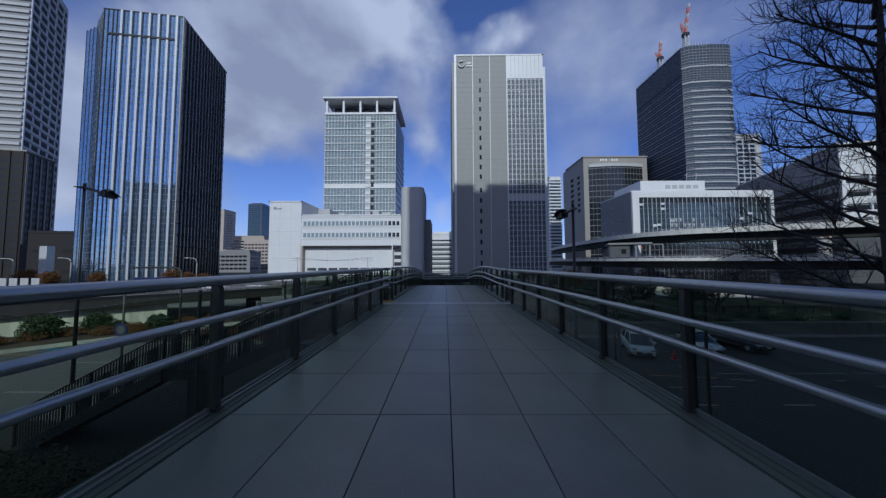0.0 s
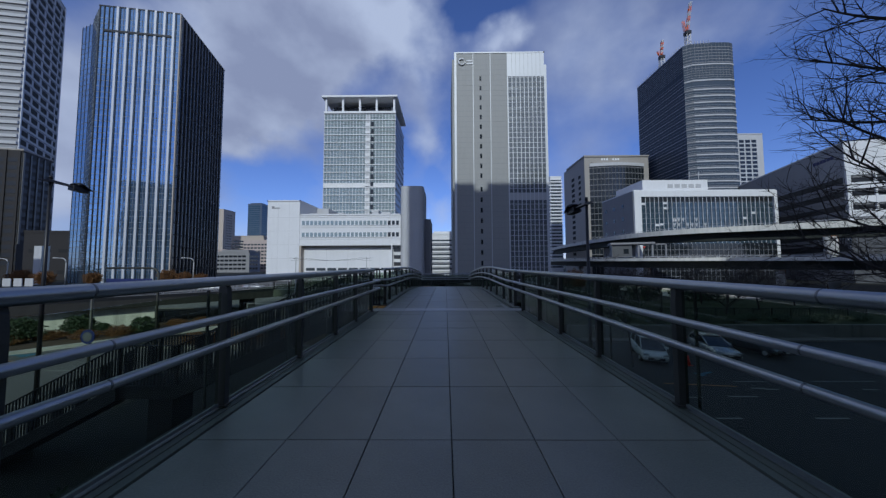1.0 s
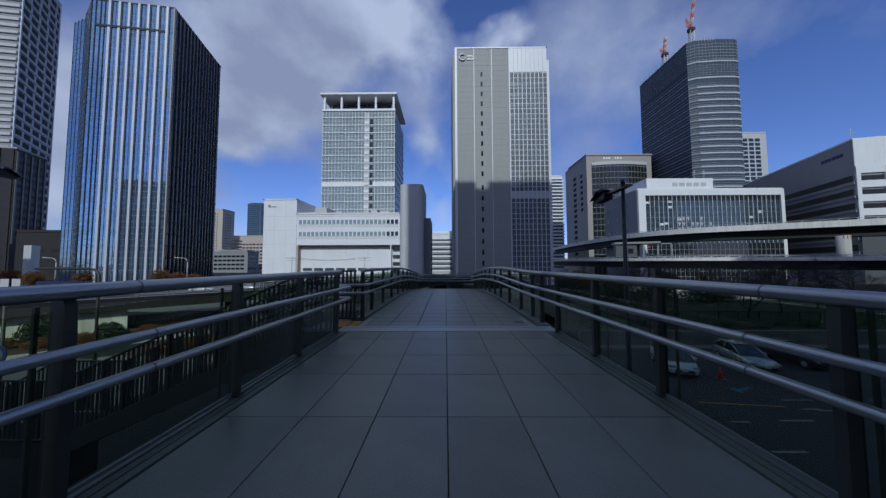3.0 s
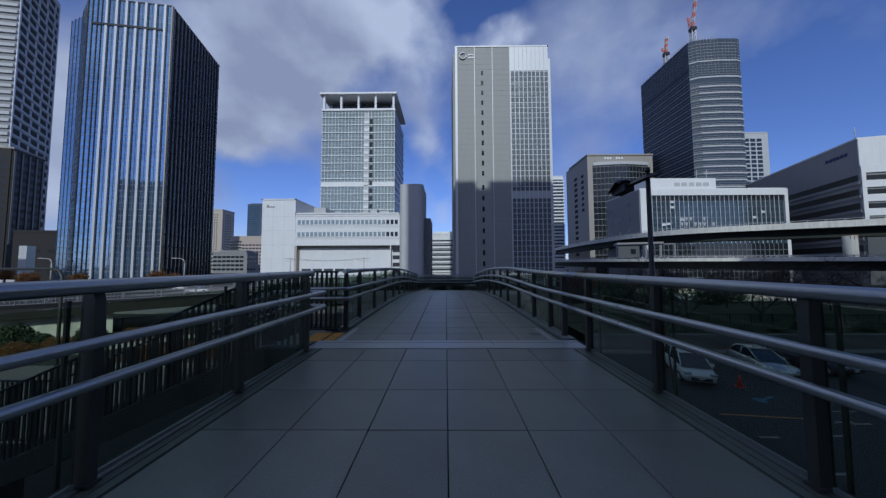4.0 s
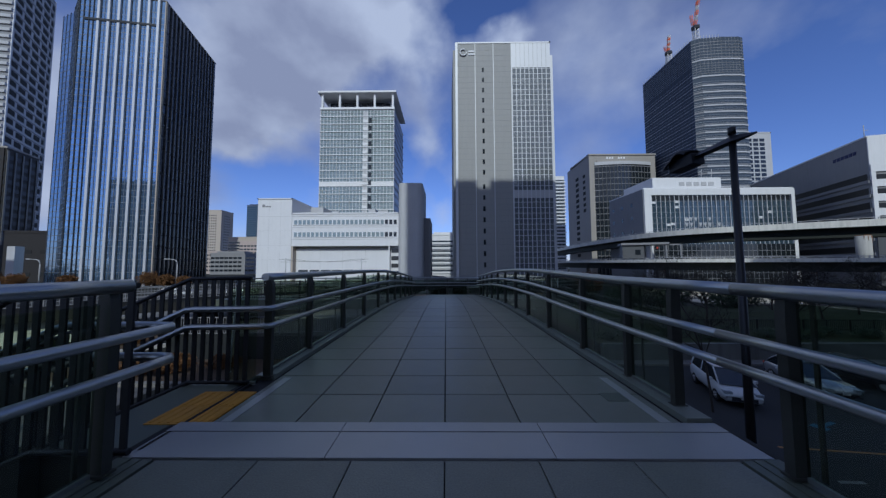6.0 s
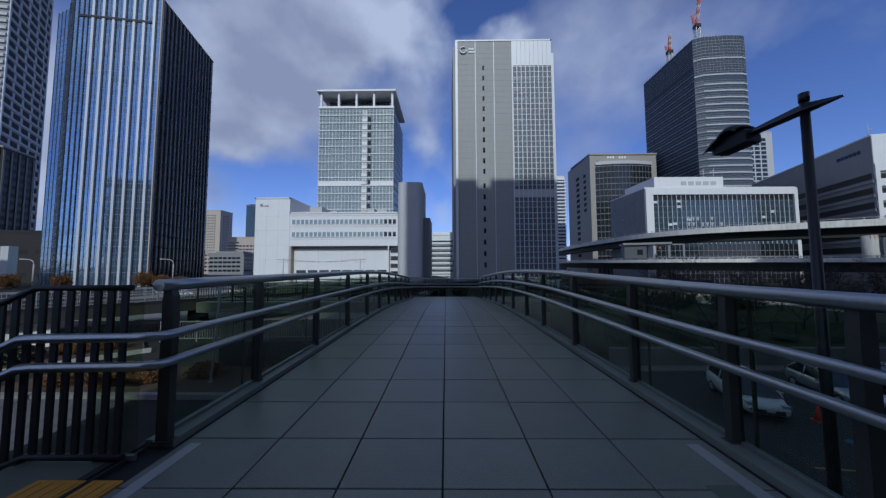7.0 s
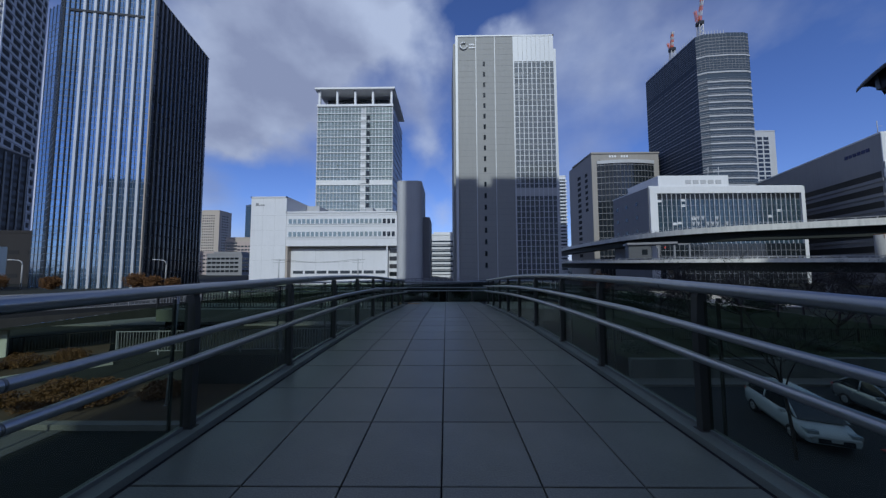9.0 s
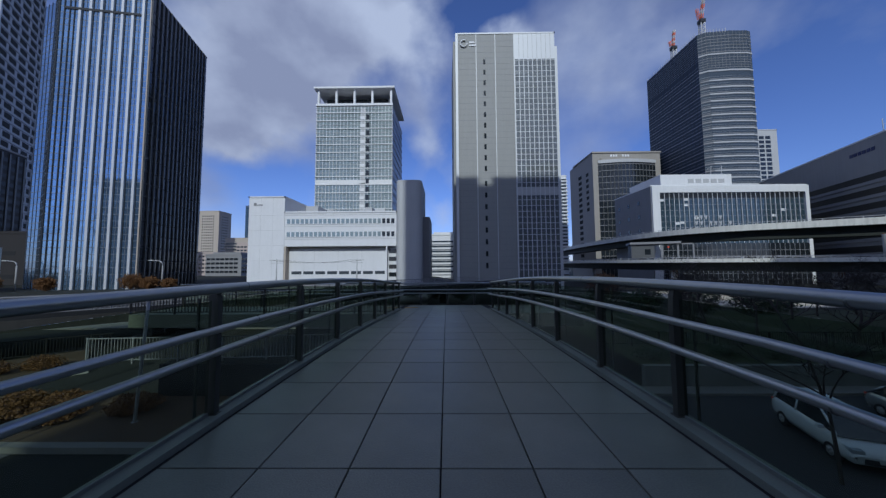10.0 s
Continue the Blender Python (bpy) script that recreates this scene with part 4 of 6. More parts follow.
    pts += [(-7.9 - r + r * math.sin(q), y - 1.2 + r - r * math.cos(q)) for q in (radians(9 * k) for k in range(11))]
    pts += [(-7.9, y + 16), (-16.3, y + 16)]
    prism(bm, pts, GROUND - 1, 30.2)
    part("end_tower", bm, M_LGREY, b, "grey metal tower with rounded corners")
    body(b, [(-7.9, y + 5), (-5.6, y + 5), (-5.6, y + 20), (-7.9, y + 20)], 19.0, M_MGREY, "side_block")


white_hall()


def curved_block():
    """Taupe stone block with a bowed dark window bay."""
    b = thing("stone_block", "taupe stone office block with bowed glass coloured dark for the shaded flank bay", "building")
    a, c, d = (99.4, 208.0), (144.9, 208.0), (99.8, 245.0)
    top = 78.0
    pts = [a, c, (146, 245), d]
    body(b, pts, top, M_TAUPE)
    f = Face(a, c)
    bm = bmesh.new()
    arc = [(3.5 + 38.5 * k / 16, -2.6 * math.sin(math.pi * k / 16)) for k in range(17)] + [(42.0, 1.0), (3.5, 1.0)]
    prism(bm, arc, GROUND, 72.5)
    part("bowed_bay", bm, M_GLASSD, b, "dark bowed glass", f.m)
    bm = bmesh.new()
    prism(bm, [(x, yy - 0.7) for x, yy in arc[:17]] + [(42.0, 0.5), (3.5, 0.5)], 70.8, 73.0)
    part("bay_cornice", bm, M_LGREY, b, "pale curved cornice", f.m)
    for z, _ in floors(4, 72, 4.1, 0.4):
        bm = bmesh.new()
        out = [(x, yy - 0.25) for x, yy in arc[:17]] + [(42.0, 0.5), (3.5, 0.5)]
        prism(bm, out, z, z + 0.35)
        part("floor_band", bm, M_MGREY, b, "", f.m)
    for k in range(1, 16):
        x, yy = arc[k]
        part("mullion", box(x - 0.12, x + 0.12, yy - 0.3, yy, GROUND, 72), M_FLANK, b, "", f.m)
    part("bay_head", box(5.0, 40.5, -0.8, 0.0, 73.2, 74.2), M_TAUPE, b, "", f.m)
    for u, w in ((12.0, 1.2), (13.8, 1.2), (15.6, 1.2), (20.0, 1.2), (21.8, 1.2), (23.6, 1.2)):
        part("sign_bar", box(u, u + w, -0.15, 0, 75.6, 77.0), M_WHITE, b, "", f.m)
    part("cornice", box(-0.4, 45.9, -0.6, 30, top, top + 1.0), M_TAUPE, b, "", f.m)
    s = Face(d, a)
    me = mesh_of(box(0, 5.0, -0.1, 0.05, 0, 2.4), M_OPENSHADE, "window")
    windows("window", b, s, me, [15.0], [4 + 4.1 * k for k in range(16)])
    me = mesh_of(box(0, 3.6, -0.1, 0.05, 0, 2.2), M_OPENSHADE, "window")
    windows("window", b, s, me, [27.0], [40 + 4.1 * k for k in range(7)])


curved_block()


def white_glass_hall():
    """White-framed glass hall with thin fins and a white penthouse."""
    b = thing("glass_hall", "white-framed glass office hall with thin fins", "building")
    y = 132.4
    pts = [(84.6, y), (148.1, y), (148.1, y + 25), (84.2, y + 25)]
    body(b, pts, 34.3, M_LGREY)
    f = Face((84.6, y), (148.1, y))
    part("glass_wall", box(3.2, f.w - 1.6, -0.1, 0.05, GROUND, 31.6), M_HALLG, b, "blue-grey glass", f.m)
    # Lower storeys in dark glass and grey bars colour in the viaduct's shade.
    part("lower_shade", box(3.1, f.w - 1.55, -0.75, 0.0, GROUND, 10.6), M_GLASSD, b, "dark glass for the shade below the viaduct", f.m)
    strips("lower_shade_mullion", b, f, M_MGREY, [(3.2 + 1.95 * k, 3.36 + 1.95 * k) for k in range(30)], GROUND, 10.6, 0.85)
    bands("lower_shade_transom", b, f, M_MGREY, floors(-4, 10, 2.35, 0.16), 3.2, f.w - 1.6, 0.83)
    part("white_frame", box(0, 3.0, -0.7, 0.05, GROUND, 34.3), M_WHITE, b, "", f.m)
    part("white_frame", box(f.w - 1.5, f.w, -0.7, 0.05, GROUND, 34.3), M_WHITE, b, "", f.m)
    part("roof_band", box(3.0, f.w - 1.5, -0.7, 0.05, 31.6, 34.3), M_WHITE, b, "", f.m)
    strips("fin", b, f, M_WHITE, [(3.2 + 1.95 * k, 3.34 + 1.95 * k) for k in range(30)], GROUND, 34.6, 0.4)
    bands("transom", b, f, M_BAND, floors(-4, 31, 2.35, 0.14), 3.2, f.w - 1.6, 0.2)
    me = mesh_of(box(0, 1.6, -0.2, 0, 0, 1.0), M_WHITE, "blind")
    rnd = random.Random(5)
    for k in range(16):
        piece("blind", me, b, f.m @ Matrix.Translation((3.5 + 1.95 * rnd.randrange(29), 0, -3 + 2.35 * rnd.randrange(14) + rnd.random())))
    # folded blinds, drawn to points
    bm = bmesh.new()
    prism(bm, [(0.0, 0.0), (1.5, 0.0), (0.75, 1.9)], 0.0, 0.08)
    bmesh.ops.rotate(bm, verts=bm.verts, cent=(0, 0, 0), matrix=Matrix.Rotation(radians(-90), 3, "X"))
    me = mesh_of(bm, M_LGREY, "folded_blind")
    for col in range(6, 15):
        for row in range(5, 11):
            if rnd.random() < 0.62:
                piece("folded_blind", me, b, f.m @ Matrix.Translation((3.45 + 1.95 * col, -0.2, -3.7 + 2.35 * (row + 1))))
    part("top_panel", box(3.2, f.w - 1.6, -0.18, -0.1, 29.3, 31.3), M_FIN_D, b, "dark recessed top row", f.m)
    # penthouse
    body(b, [(91.0, y + 3), (120.8, y + 3), (120.8, y + 24), (91.0, y + 24)], 40.2, M_WHITE, "penthouse", 34.3)
    pf = Face((91.0, y + 3), (120.8, y + 3))
    for k in range(5):
        part("sign_bar", box(11.5 + 3.2 * k, 13.8 + 3.2 * k, -0.15, 0, 36.6, 38.2), M_LGREY, b, "", pf.m)
    for u in (23.0, 27.5):
        bm = bmesh.new()
        tube(bm, [(u, 2, 40.2), (u + 0.4, 2, 44.5)], 0.12, seg=6)
        tube(bm, [(u + 0.4, 2, 43.8), (u - 1.4, 2, 43.0)], 0.08, seg=6)
        part("roof_mast", bm, M_LGREY, b, "", pf.m)
    s = Face((84.2, y + 25), (84.6, y))
    part("side_wall", box(0, s.w, -0.2, 0.3, GROUND, 34.3), M_MGREY, b, "", s.m)
    me = mesh_of(box(0, 1.2, -0.3, 0, 0, 1.6), M_GLASSD, "window")
    windows("window", b, s, me, [3.0, 10.0, 17.0], [4, 10, 16, 22, 28])
    parapet(b, pts, 34.3, M_WHITE, 0.5)


white_glass_hall()


def site_tower():
    """Tower under construction: dark sheeted flank, banded front, two cranes."""
    b = thing("tower_under_construction", "dark tower under construction with sheeted floors", "building")
    top = 137.0
    p0, p1 = (148.6, 222.1), (148.4, 178.6)
    pts = [p0, p1, (152.0, 176.5), (164.0, 175.3), (174.0, 175.4), (177.0, 176.3), (178.6, 178.4), (182.0, 219.0)]
    body(b, pts, top, M_NET)
    left = Face(p0, p1)
    bands("floor_edge", b, left, M_NETB, floors(2, top - 18, 4.05, 0.28), 0, left.w, 0.12)
    bands("sheet_fold", b, left, M_SPAN, floors(4, top - 18, 4.05, 0.22), 0, left.w, 0.1)
    bands("net_seam", b, left, M_SPAN, floors(top - 16, top - 1, 1.35, 0.2), 0, left.w, 0.12)
    strips("sheet_joint", b, left, M_FIN_D, [(k * left.w / 16, k * left.w / 16 + 0.15) for k in range(1, 16)], GROUND, top, 0.1)
    front = Face((152.0, 176.5), (164.0, 175.3))
    for i, (p, q) in enumerate(zip(pts[1:], pts[2:7])):
        fc = Face(p, q)
        plain = i == 0
        bands("floor_edge", b, fc, M_MGREY if plain else M_NETB, floors(2, top - 26, 4.05, 0.85), 0, fc.w, 0.22, 0.05)
        bands("window_band", b, fc, M_BAND, floors(3.4, top - 26, 4.05, 0.25), 0, fc.w, 0.1)
        bands("guard_line", b, fc, M_SPAN, floors(4.6, top - 26, 4.05, 0.2), 0, fc.w, 0.1)
        bands("site_band", b, fc, M_NETB, [(top - 24.0, top - 23.1), (top - 14.0, top - 13.2)], 0, fc.w, 0.25)
        bands("net_seam", b, fc, M_BAND, floors(top - 22, top - 15, 1.5, 0.2) + floors(top - 12.4, top - 1, 1.9, 0.3), 0, fc.w, 0.12)
        strips("sheet_joint", b, fc, M_BAND, [(k * 1.9, k * 1.9 + 0.1) for k in range(1, int(fc.w / 1.9) + 1)], top - 22, top, 0.1)
    # ragged top edge of scaffolding
    rnd = random.Random(8)
    me = mesh_of(box(-0.1, 0.1, -0.1, 0.1, 0, 2.4), M_NETB, "scaffold_pole")
    for face in (left, front):
        n = int(face.w / 1.6)
        for k in range(n):
            piece("scaffold_pole", me, b, face.m @ Matrix.Translation((0.6 + 1.6 * k, 0, top - rnd.uniform(0.2, 1.0))))


site_tower()


def crane(at, h, lean):
    """Lattice tower crane with raised jib."""
    c = thing("tower_crane", "orange and white tower crane on the unfinished tower", "crane", "tower cranes", at=at)

    def lattice(p, q, w, n, bm):
        p, q = Vector(p), Vector(q)
        off = [Vector((sx * w, sy * w, 0)) for sx, sy in ((-1, -1), (1, -1), (1, 1), (-1, 1))]
        for o in off:
            tube(bm, [p + o, q + o], w * 0.16, seg=4)
        for i in range(n):
            a, e = p.lerp(q, i / n), p.lerp(q, (i + 1) / n)
            for k in range(4):
                tube(bm, [a + off[k], e + off[(k + 1) % 4]], w * 0.15, seg=4)
                tube(bm, [a + off[k], a + off[(k + 1) % 4]], w * 0.15, seg=4)

    bm = bmesh.new()
    lattice((0, 0, -2), (0, 0, h * 0.35), 1.1, 5, bm)
    part("mast", bm, M_CRANEW, c, "white lattice mast")
    part("cab", box(-1.5, 1.7, -1.4, 1.4, h * 0.35, h * 0.35 + 2.2, 0.2), M_FIN_D, c, "dark machine cab")
    foot, tip = Vector((0, 0, h * 0.35 + 2.6)), Vector((lean, 0, h))
    for k in range(6):
        bm = bmesh.new()
        lattice(foot.lerp(tip, k / 6), foot.lerp(tip, (k + 1) / 6), 0.62, 3, bm)
        part("jib_section", bm, M_CRANEW if k % 2 else M_CRANE, c, "white lattice jib section" if k % 2 else "orange lattice jib section")
    bm = bmesh.new()
    lattice((-1.4, 0, h * 0.35 + 2.6), (-2.4, 0, h * 0.62), 0.5, 4, bm)
    part("back_frame", bm, M_CRANE, c)


crane((156.5, 184.0, 137.0), 34.0, 3.0)
crane((151.5, 200.0, 137.0), 21.0, 1.0)


def striped_block():
    """Long block with dark window bands; shaded flank painted greyer than the sunlit end."""
    b = thing("banded_block", "long pale grey block with dark window bands", "building")
    top = 47.6
    a, c = (176.6, 177.7), (152.1, 112.3)
    d = (205.0, 99.0)
    pts = [a, c, d, (230.0, 165.0)]
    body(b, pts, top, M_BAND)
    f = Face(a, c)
    # Matte dark bands and grey ledges keep the flank's shade in their colour.
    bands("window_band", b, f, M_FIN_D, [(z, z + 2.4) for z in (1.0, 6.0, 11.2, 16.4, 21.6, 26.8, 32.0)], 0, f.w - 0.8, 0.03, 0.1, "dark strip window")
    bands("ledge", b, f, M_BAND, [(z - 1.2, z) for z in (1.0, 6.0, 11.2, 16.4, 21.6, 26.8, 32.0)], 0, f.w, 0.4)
    for k in range(6):
        part("sign_bar", box(f.w - 14 + 1.7 * k, f.w - 12.7 + 1.7 * k, -0.12, 0, 42.6, 43.9), M_BLUE, b, "", f.m)
    e = Face(c, d)
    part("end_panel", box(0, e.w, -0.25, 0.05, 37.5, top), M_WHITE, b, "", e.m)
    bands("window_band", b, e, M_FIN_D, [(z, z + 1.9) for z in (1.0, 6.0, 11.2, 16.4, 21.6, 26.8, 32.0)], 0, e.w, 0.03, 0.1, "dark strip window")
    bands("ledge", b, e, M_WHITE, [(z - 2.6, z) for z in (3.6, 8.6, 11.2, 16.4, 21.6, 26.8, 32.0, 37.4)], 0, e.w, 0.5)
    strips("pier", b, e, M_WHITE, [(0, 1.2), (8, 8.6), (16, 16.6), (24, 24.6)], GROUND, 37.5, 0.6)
    bm = bmesh.new()
    tube(bm, [(3, 4, top), (3, 4, top + 6)], 0.12, seg=6)
    tube(bm, [(3, 4, top + 4), (4.2, 4, top + 4)], 0.08, seg=6)
    part("roof_mast", bm, M_LGREY, b, "", e.m)
    # Dark sheet over the end's foot, painting the shade under the viaduct.
    part("lower_shade", box(0, e.w, -0.75, 0.05, GROUND, 13.5), M_DGREY, b, "dark grey panel for the shade under the viaduct", e.m)
    parapet(b, pts, top, M_WHITE, 0.5)


striped_block()


def slot_tower():
    """Leftmost high-rise: bright banded front and a slotted flank."""
    b = thing("slotted_tower", "pale high-rise flat tower with slotted balconies", "building")
    a, c, d = (-262.0, 132.0), (-209.6, 140.6), (-231.0, 170.4)
    top = 158.0
    pts = [a, c, d, (-275.0, 175.0)]
    body(b, pts, top, M_LGREY)
    f = Face(a, c)
    bands("floor_band", b, f, M_LGREY, floors(0, top - 2, 3.4, 1.5), 0, f.w, 0.7)
    bands("window_band", b, f, M_BAND, floors(1.6, top - 2, 3.4, 1.7), 0, f.w, 0.1)
    s = Face(c, d)
    # Slots are flat dark sheets painting the balconies' shade; no recess is cut.
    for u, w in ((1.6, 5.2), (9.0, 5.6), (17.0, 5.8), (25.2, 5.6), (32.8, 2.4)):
        me = mesh_of(box(0, w, -0.1, 0.05, 0, 2.7), M_OPENSHADE, "slot_shade")
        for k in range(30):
            piece("slot_shade", me, b, s.m @ Matrix.Translation((u + (0.8 if k % 2 else 0.0), 0, 14.5 + 4.75 * k)))
    strips("corner_pier", b, s, M_WHITE, [(0.0, 0.9), (36.0, 36.7)], GROUND, top, 0.35)
    bands("slab_line", b, s, M_BAND, floors(12.9, top - 2, 4.75, 0.3), 0, 36.6, 0.2)
    parapet(b, pts, top, M_LGREY, 0.6)


slot_tower()


def brown_block():
    b = thing("brown_block", "dark brown office block with narrow windows", "building")
    a, c, e = (-245.0, 128.0), (-202.6, 138.0), (-208.3, 152.8)
    pts = [a, c, e, (-248.0, 146.0)]
    body(b, pts, 57.0, M_DBROWN)
    f, s = Face(a, c), Face(c, e)
    strips("pier", b, f, M_DBROWN, [(2.0 + 5 * k, 2.9 + 5 * k) for k in range(9)], GROUND, 57, 0.4)
    bands("window_band", b, f, M_FIN_D, floors(2, 56, 3.8, 2.0), 0, f.w, 0.1)
    me = mesh_of(box(0, 2.0, -0.1, 0.05, 0, 1.9), M_FIN_D, "window")
    windows("window", b, s, me, [1.2 + 3.6 * k for k in range(4)], [14 + 3.8 * k for k in range(11)])
    strips("pier", b, s, M_FLANK, [(0.1 + 3.6 * k, 0.9 + 3.6 * k) for k in range(5)], 12, 56, 0.3)
    parapet(b, pts, 57.0, M_TAUPE, 0.8)


brown_block()


def seen(f):
    """Whether a face looks towards the bridge."""
    out = f.m.to_3x3() @ Vector((0, -1, 0))
    mid = (f.a + f.b) / 2
    return out.x * mid.x + out.y * (mid.y - 6) < 0


def plain_block(name, label, a, c, depth, top, wall, glass, step, wh, ww, gap, inset=1.0, banded=False, crown=None):
    """A distant block with its storeys and windows."""
    b = thing(name, label, "building")
    pts = base_box(a, c, depth)
    body(b, pts, top, wall)
    for f in (Face(a, c), Face(pts[1], pts[2]), Face(pts[3], pts[0])):
        zs = floors(GROUND + 4, top - 2, step, wh)
        if banded:
            bands("window_band", b, f, glass, zs, inset, f.w - inset, 0.05, 0.1)
            bands("balcony", b, f, wall, [(z - 1.2, z) for z, _ in zs], 0, f.w, 0.9)
        else:
            n = max(1, int((f.w - 2 * inset) / (ww + gap)))
            me = mesh_of(box(0, ww, -0.08, 0.02, 0, wh), glass, "window")
            if seen(f):
                windows("window", b, f, me, [inset + k * (ww + gap) for k in range(n)], [z for z, _ in zs])
    parapet(b, pts, top, wall, 1.0)
    if crown:
        body(b, base_box((a[0] + 3, a[1] + 3), (c[0] - 3, c[1] + 3), depth - 6), top + crown, wall, "roof_house", top)
    return b


plain_block("tan_tower", "distant tan tower block with small windows", (-328.0, 395.0), (-300.5, 395.0), 22, 77.0, M_BEIGE, M_GLASSD, 3.6, 1.6, 1.4, 1.5, 5, crown=2.0)
plain_block("blue_tower", "distant dark blue glass tower", (-366.0, 540.0), (-340.0, 540.0), 26, 115.0, M_GLASS, M_GLASST, 4.0, 2.4, 5.0, 0.6, 0.6, crown=3.0)
plain_block("apartment_block", "distant beige apartment block with balconies", (-219.0, 300.0), (-186.0, 300.0), 14, 31.0, M_BEIGE, M_GLASSD, 3.0, 1.7, 2.2, 1.2, 0.5, True)
plain_block("apartment_block", "distant pink-grey low apartment block", (-186.0, 270.0), (-158.0, 270.0), 14, 24.0, M_PINK, M_GLASS, 3.1, 1.5, 2.4, 0.8, 0.5)
plain_block("low_block", "distant grey low office block with roof plant", (-188.0, 240.0), (-160.0, 240.0), 14, 12.0, M_BAND, M_GLASSD, 3.3, 1.6, 3.0, 0.6, 0.5, crown=2.5)
plain_block("low_block", "distant pink-grey low block beside the mirror tower", (-222.0, 262.0), (-196.0, 262.0), 14, 15.0, M_PINK, M_GLASSD, 3.3, 1.5, 2.0, 1.0, 0.5)
plain_block("parking_block", "pale low block with open banded floors", (-11.0, 200.0), (8.0, 200.0), 20, 22.0, M_WHITE, M_GLASS, 3.2, 1.2, 2, 1, 0, True, 2.5)
plain_block("white_highrise", "distant slim white high-rise with banded floors", (108.0, 300.0), (119.5, 300.0), 16, 91.0, M_WHITE, M_GLASS, 3.4, 1.6, 2, 1, 0.4, True)
plain_block("slim_block", "distant pale slim block with red roof mark", (122.0, 330.0), (131.0, 330.0), 12, 30.0, M_LGREY, M_GLASS, 3.2, 1.5, 1.8, 1.0, 0.5)
plain_block("balcony_tower", "distant white balcony tower with framed floors", (266.5, 265.0), (289.0, 265.0), 20, 119.0, M_LGREY, M_GLASSD, 3.9, 2.8, 4.4, 1.2, 1.0)
plain_block("low_grey_block", "plain dark grey low block beside the mirror tower", (-176.0, 122.0), (-142.0, 126.0), 20, 15.5, M_DBROWN, M_OPENSHADE, 9.0, 1.5, 8.0, 3.0, 2.0)
# Dark grey wall colour stands in for shade on this far block.
plain_block("far_block", "plain grey block far beyond the viaduct", (170.0, 230.0), (330.0, 215.0), 30, 12.0, M_DGREY, M_GLASSD, 4.0, 2.0, 4, 2, 2)

plain_block("west_block", "dark office block mirrored in the blue glass tower", (-121.0, 30.0), (-143.0, 30.0), 18, 43.0, M_MGREY, M_GLASSD, 4.0, 2.0, 2.6, 1.4)


def shade_tower():
    """The high block south of the bridge, in whose shadow the deck lies."""
    b = thing("south_tower", "tall plain grey tower block south of the bridge", "building")
    h = 31.6 + math.tan(radians(SUN_ELEV)) * (108.4 + 62.0)
    body(b, [(-13.5, -92), (58.0, -92), (58.0, -62), (-13.5, -62)], h - 2.6, M_MGREY)
    f = Face((58.0, -62), (-13.5, -62))
    bands("window_band", b, f, M_GLASS, floors(2, h - 6, 4.0, 2.0), 1, f.w - 1, 0.05)
    body(b, [(-13.5, -63), (11.0, -63), (11.0, -62), (-13.5, -62)], h, M_MGREY, "roof_screen", h - 2.6)
    body(b, [(15.5, -63), (58.0, -63), (58.0, -62), (15.5, -62)], h, M_MGREY, "roof_screen", h - 2.6)


shade_tower()


def stepped_shade_block():
    """Unseen block added by the south tower, rising eastwards to shade the viaduct end."""
    b = thing("stepped_shade_block", "plain grey unseen block stepped to shade the avenue side", "building")
    k = math.tan(radians(SUN_ELEV))
    # Stage heights are chosen by where their shadows must end.
    for x0, x1, z in ((58.5, 76.0, -3.6 + k * 122), (76.5, 112.0, 4.5 + k * 140), (112.0, 250.0, 8.0 + k * 140)):
        body(b, [(x0, -90), (x1, -90), (x1, -60), (x0, -60)], z, M_MGREY)
        f = Face((x1, -60), (x0, -60))
        bands("window_band", b, f, M_GLASS, floors(2, z - 4, 4.0, 2.0), 1, f.w - 1, 0.05)


stepped_shade_block()


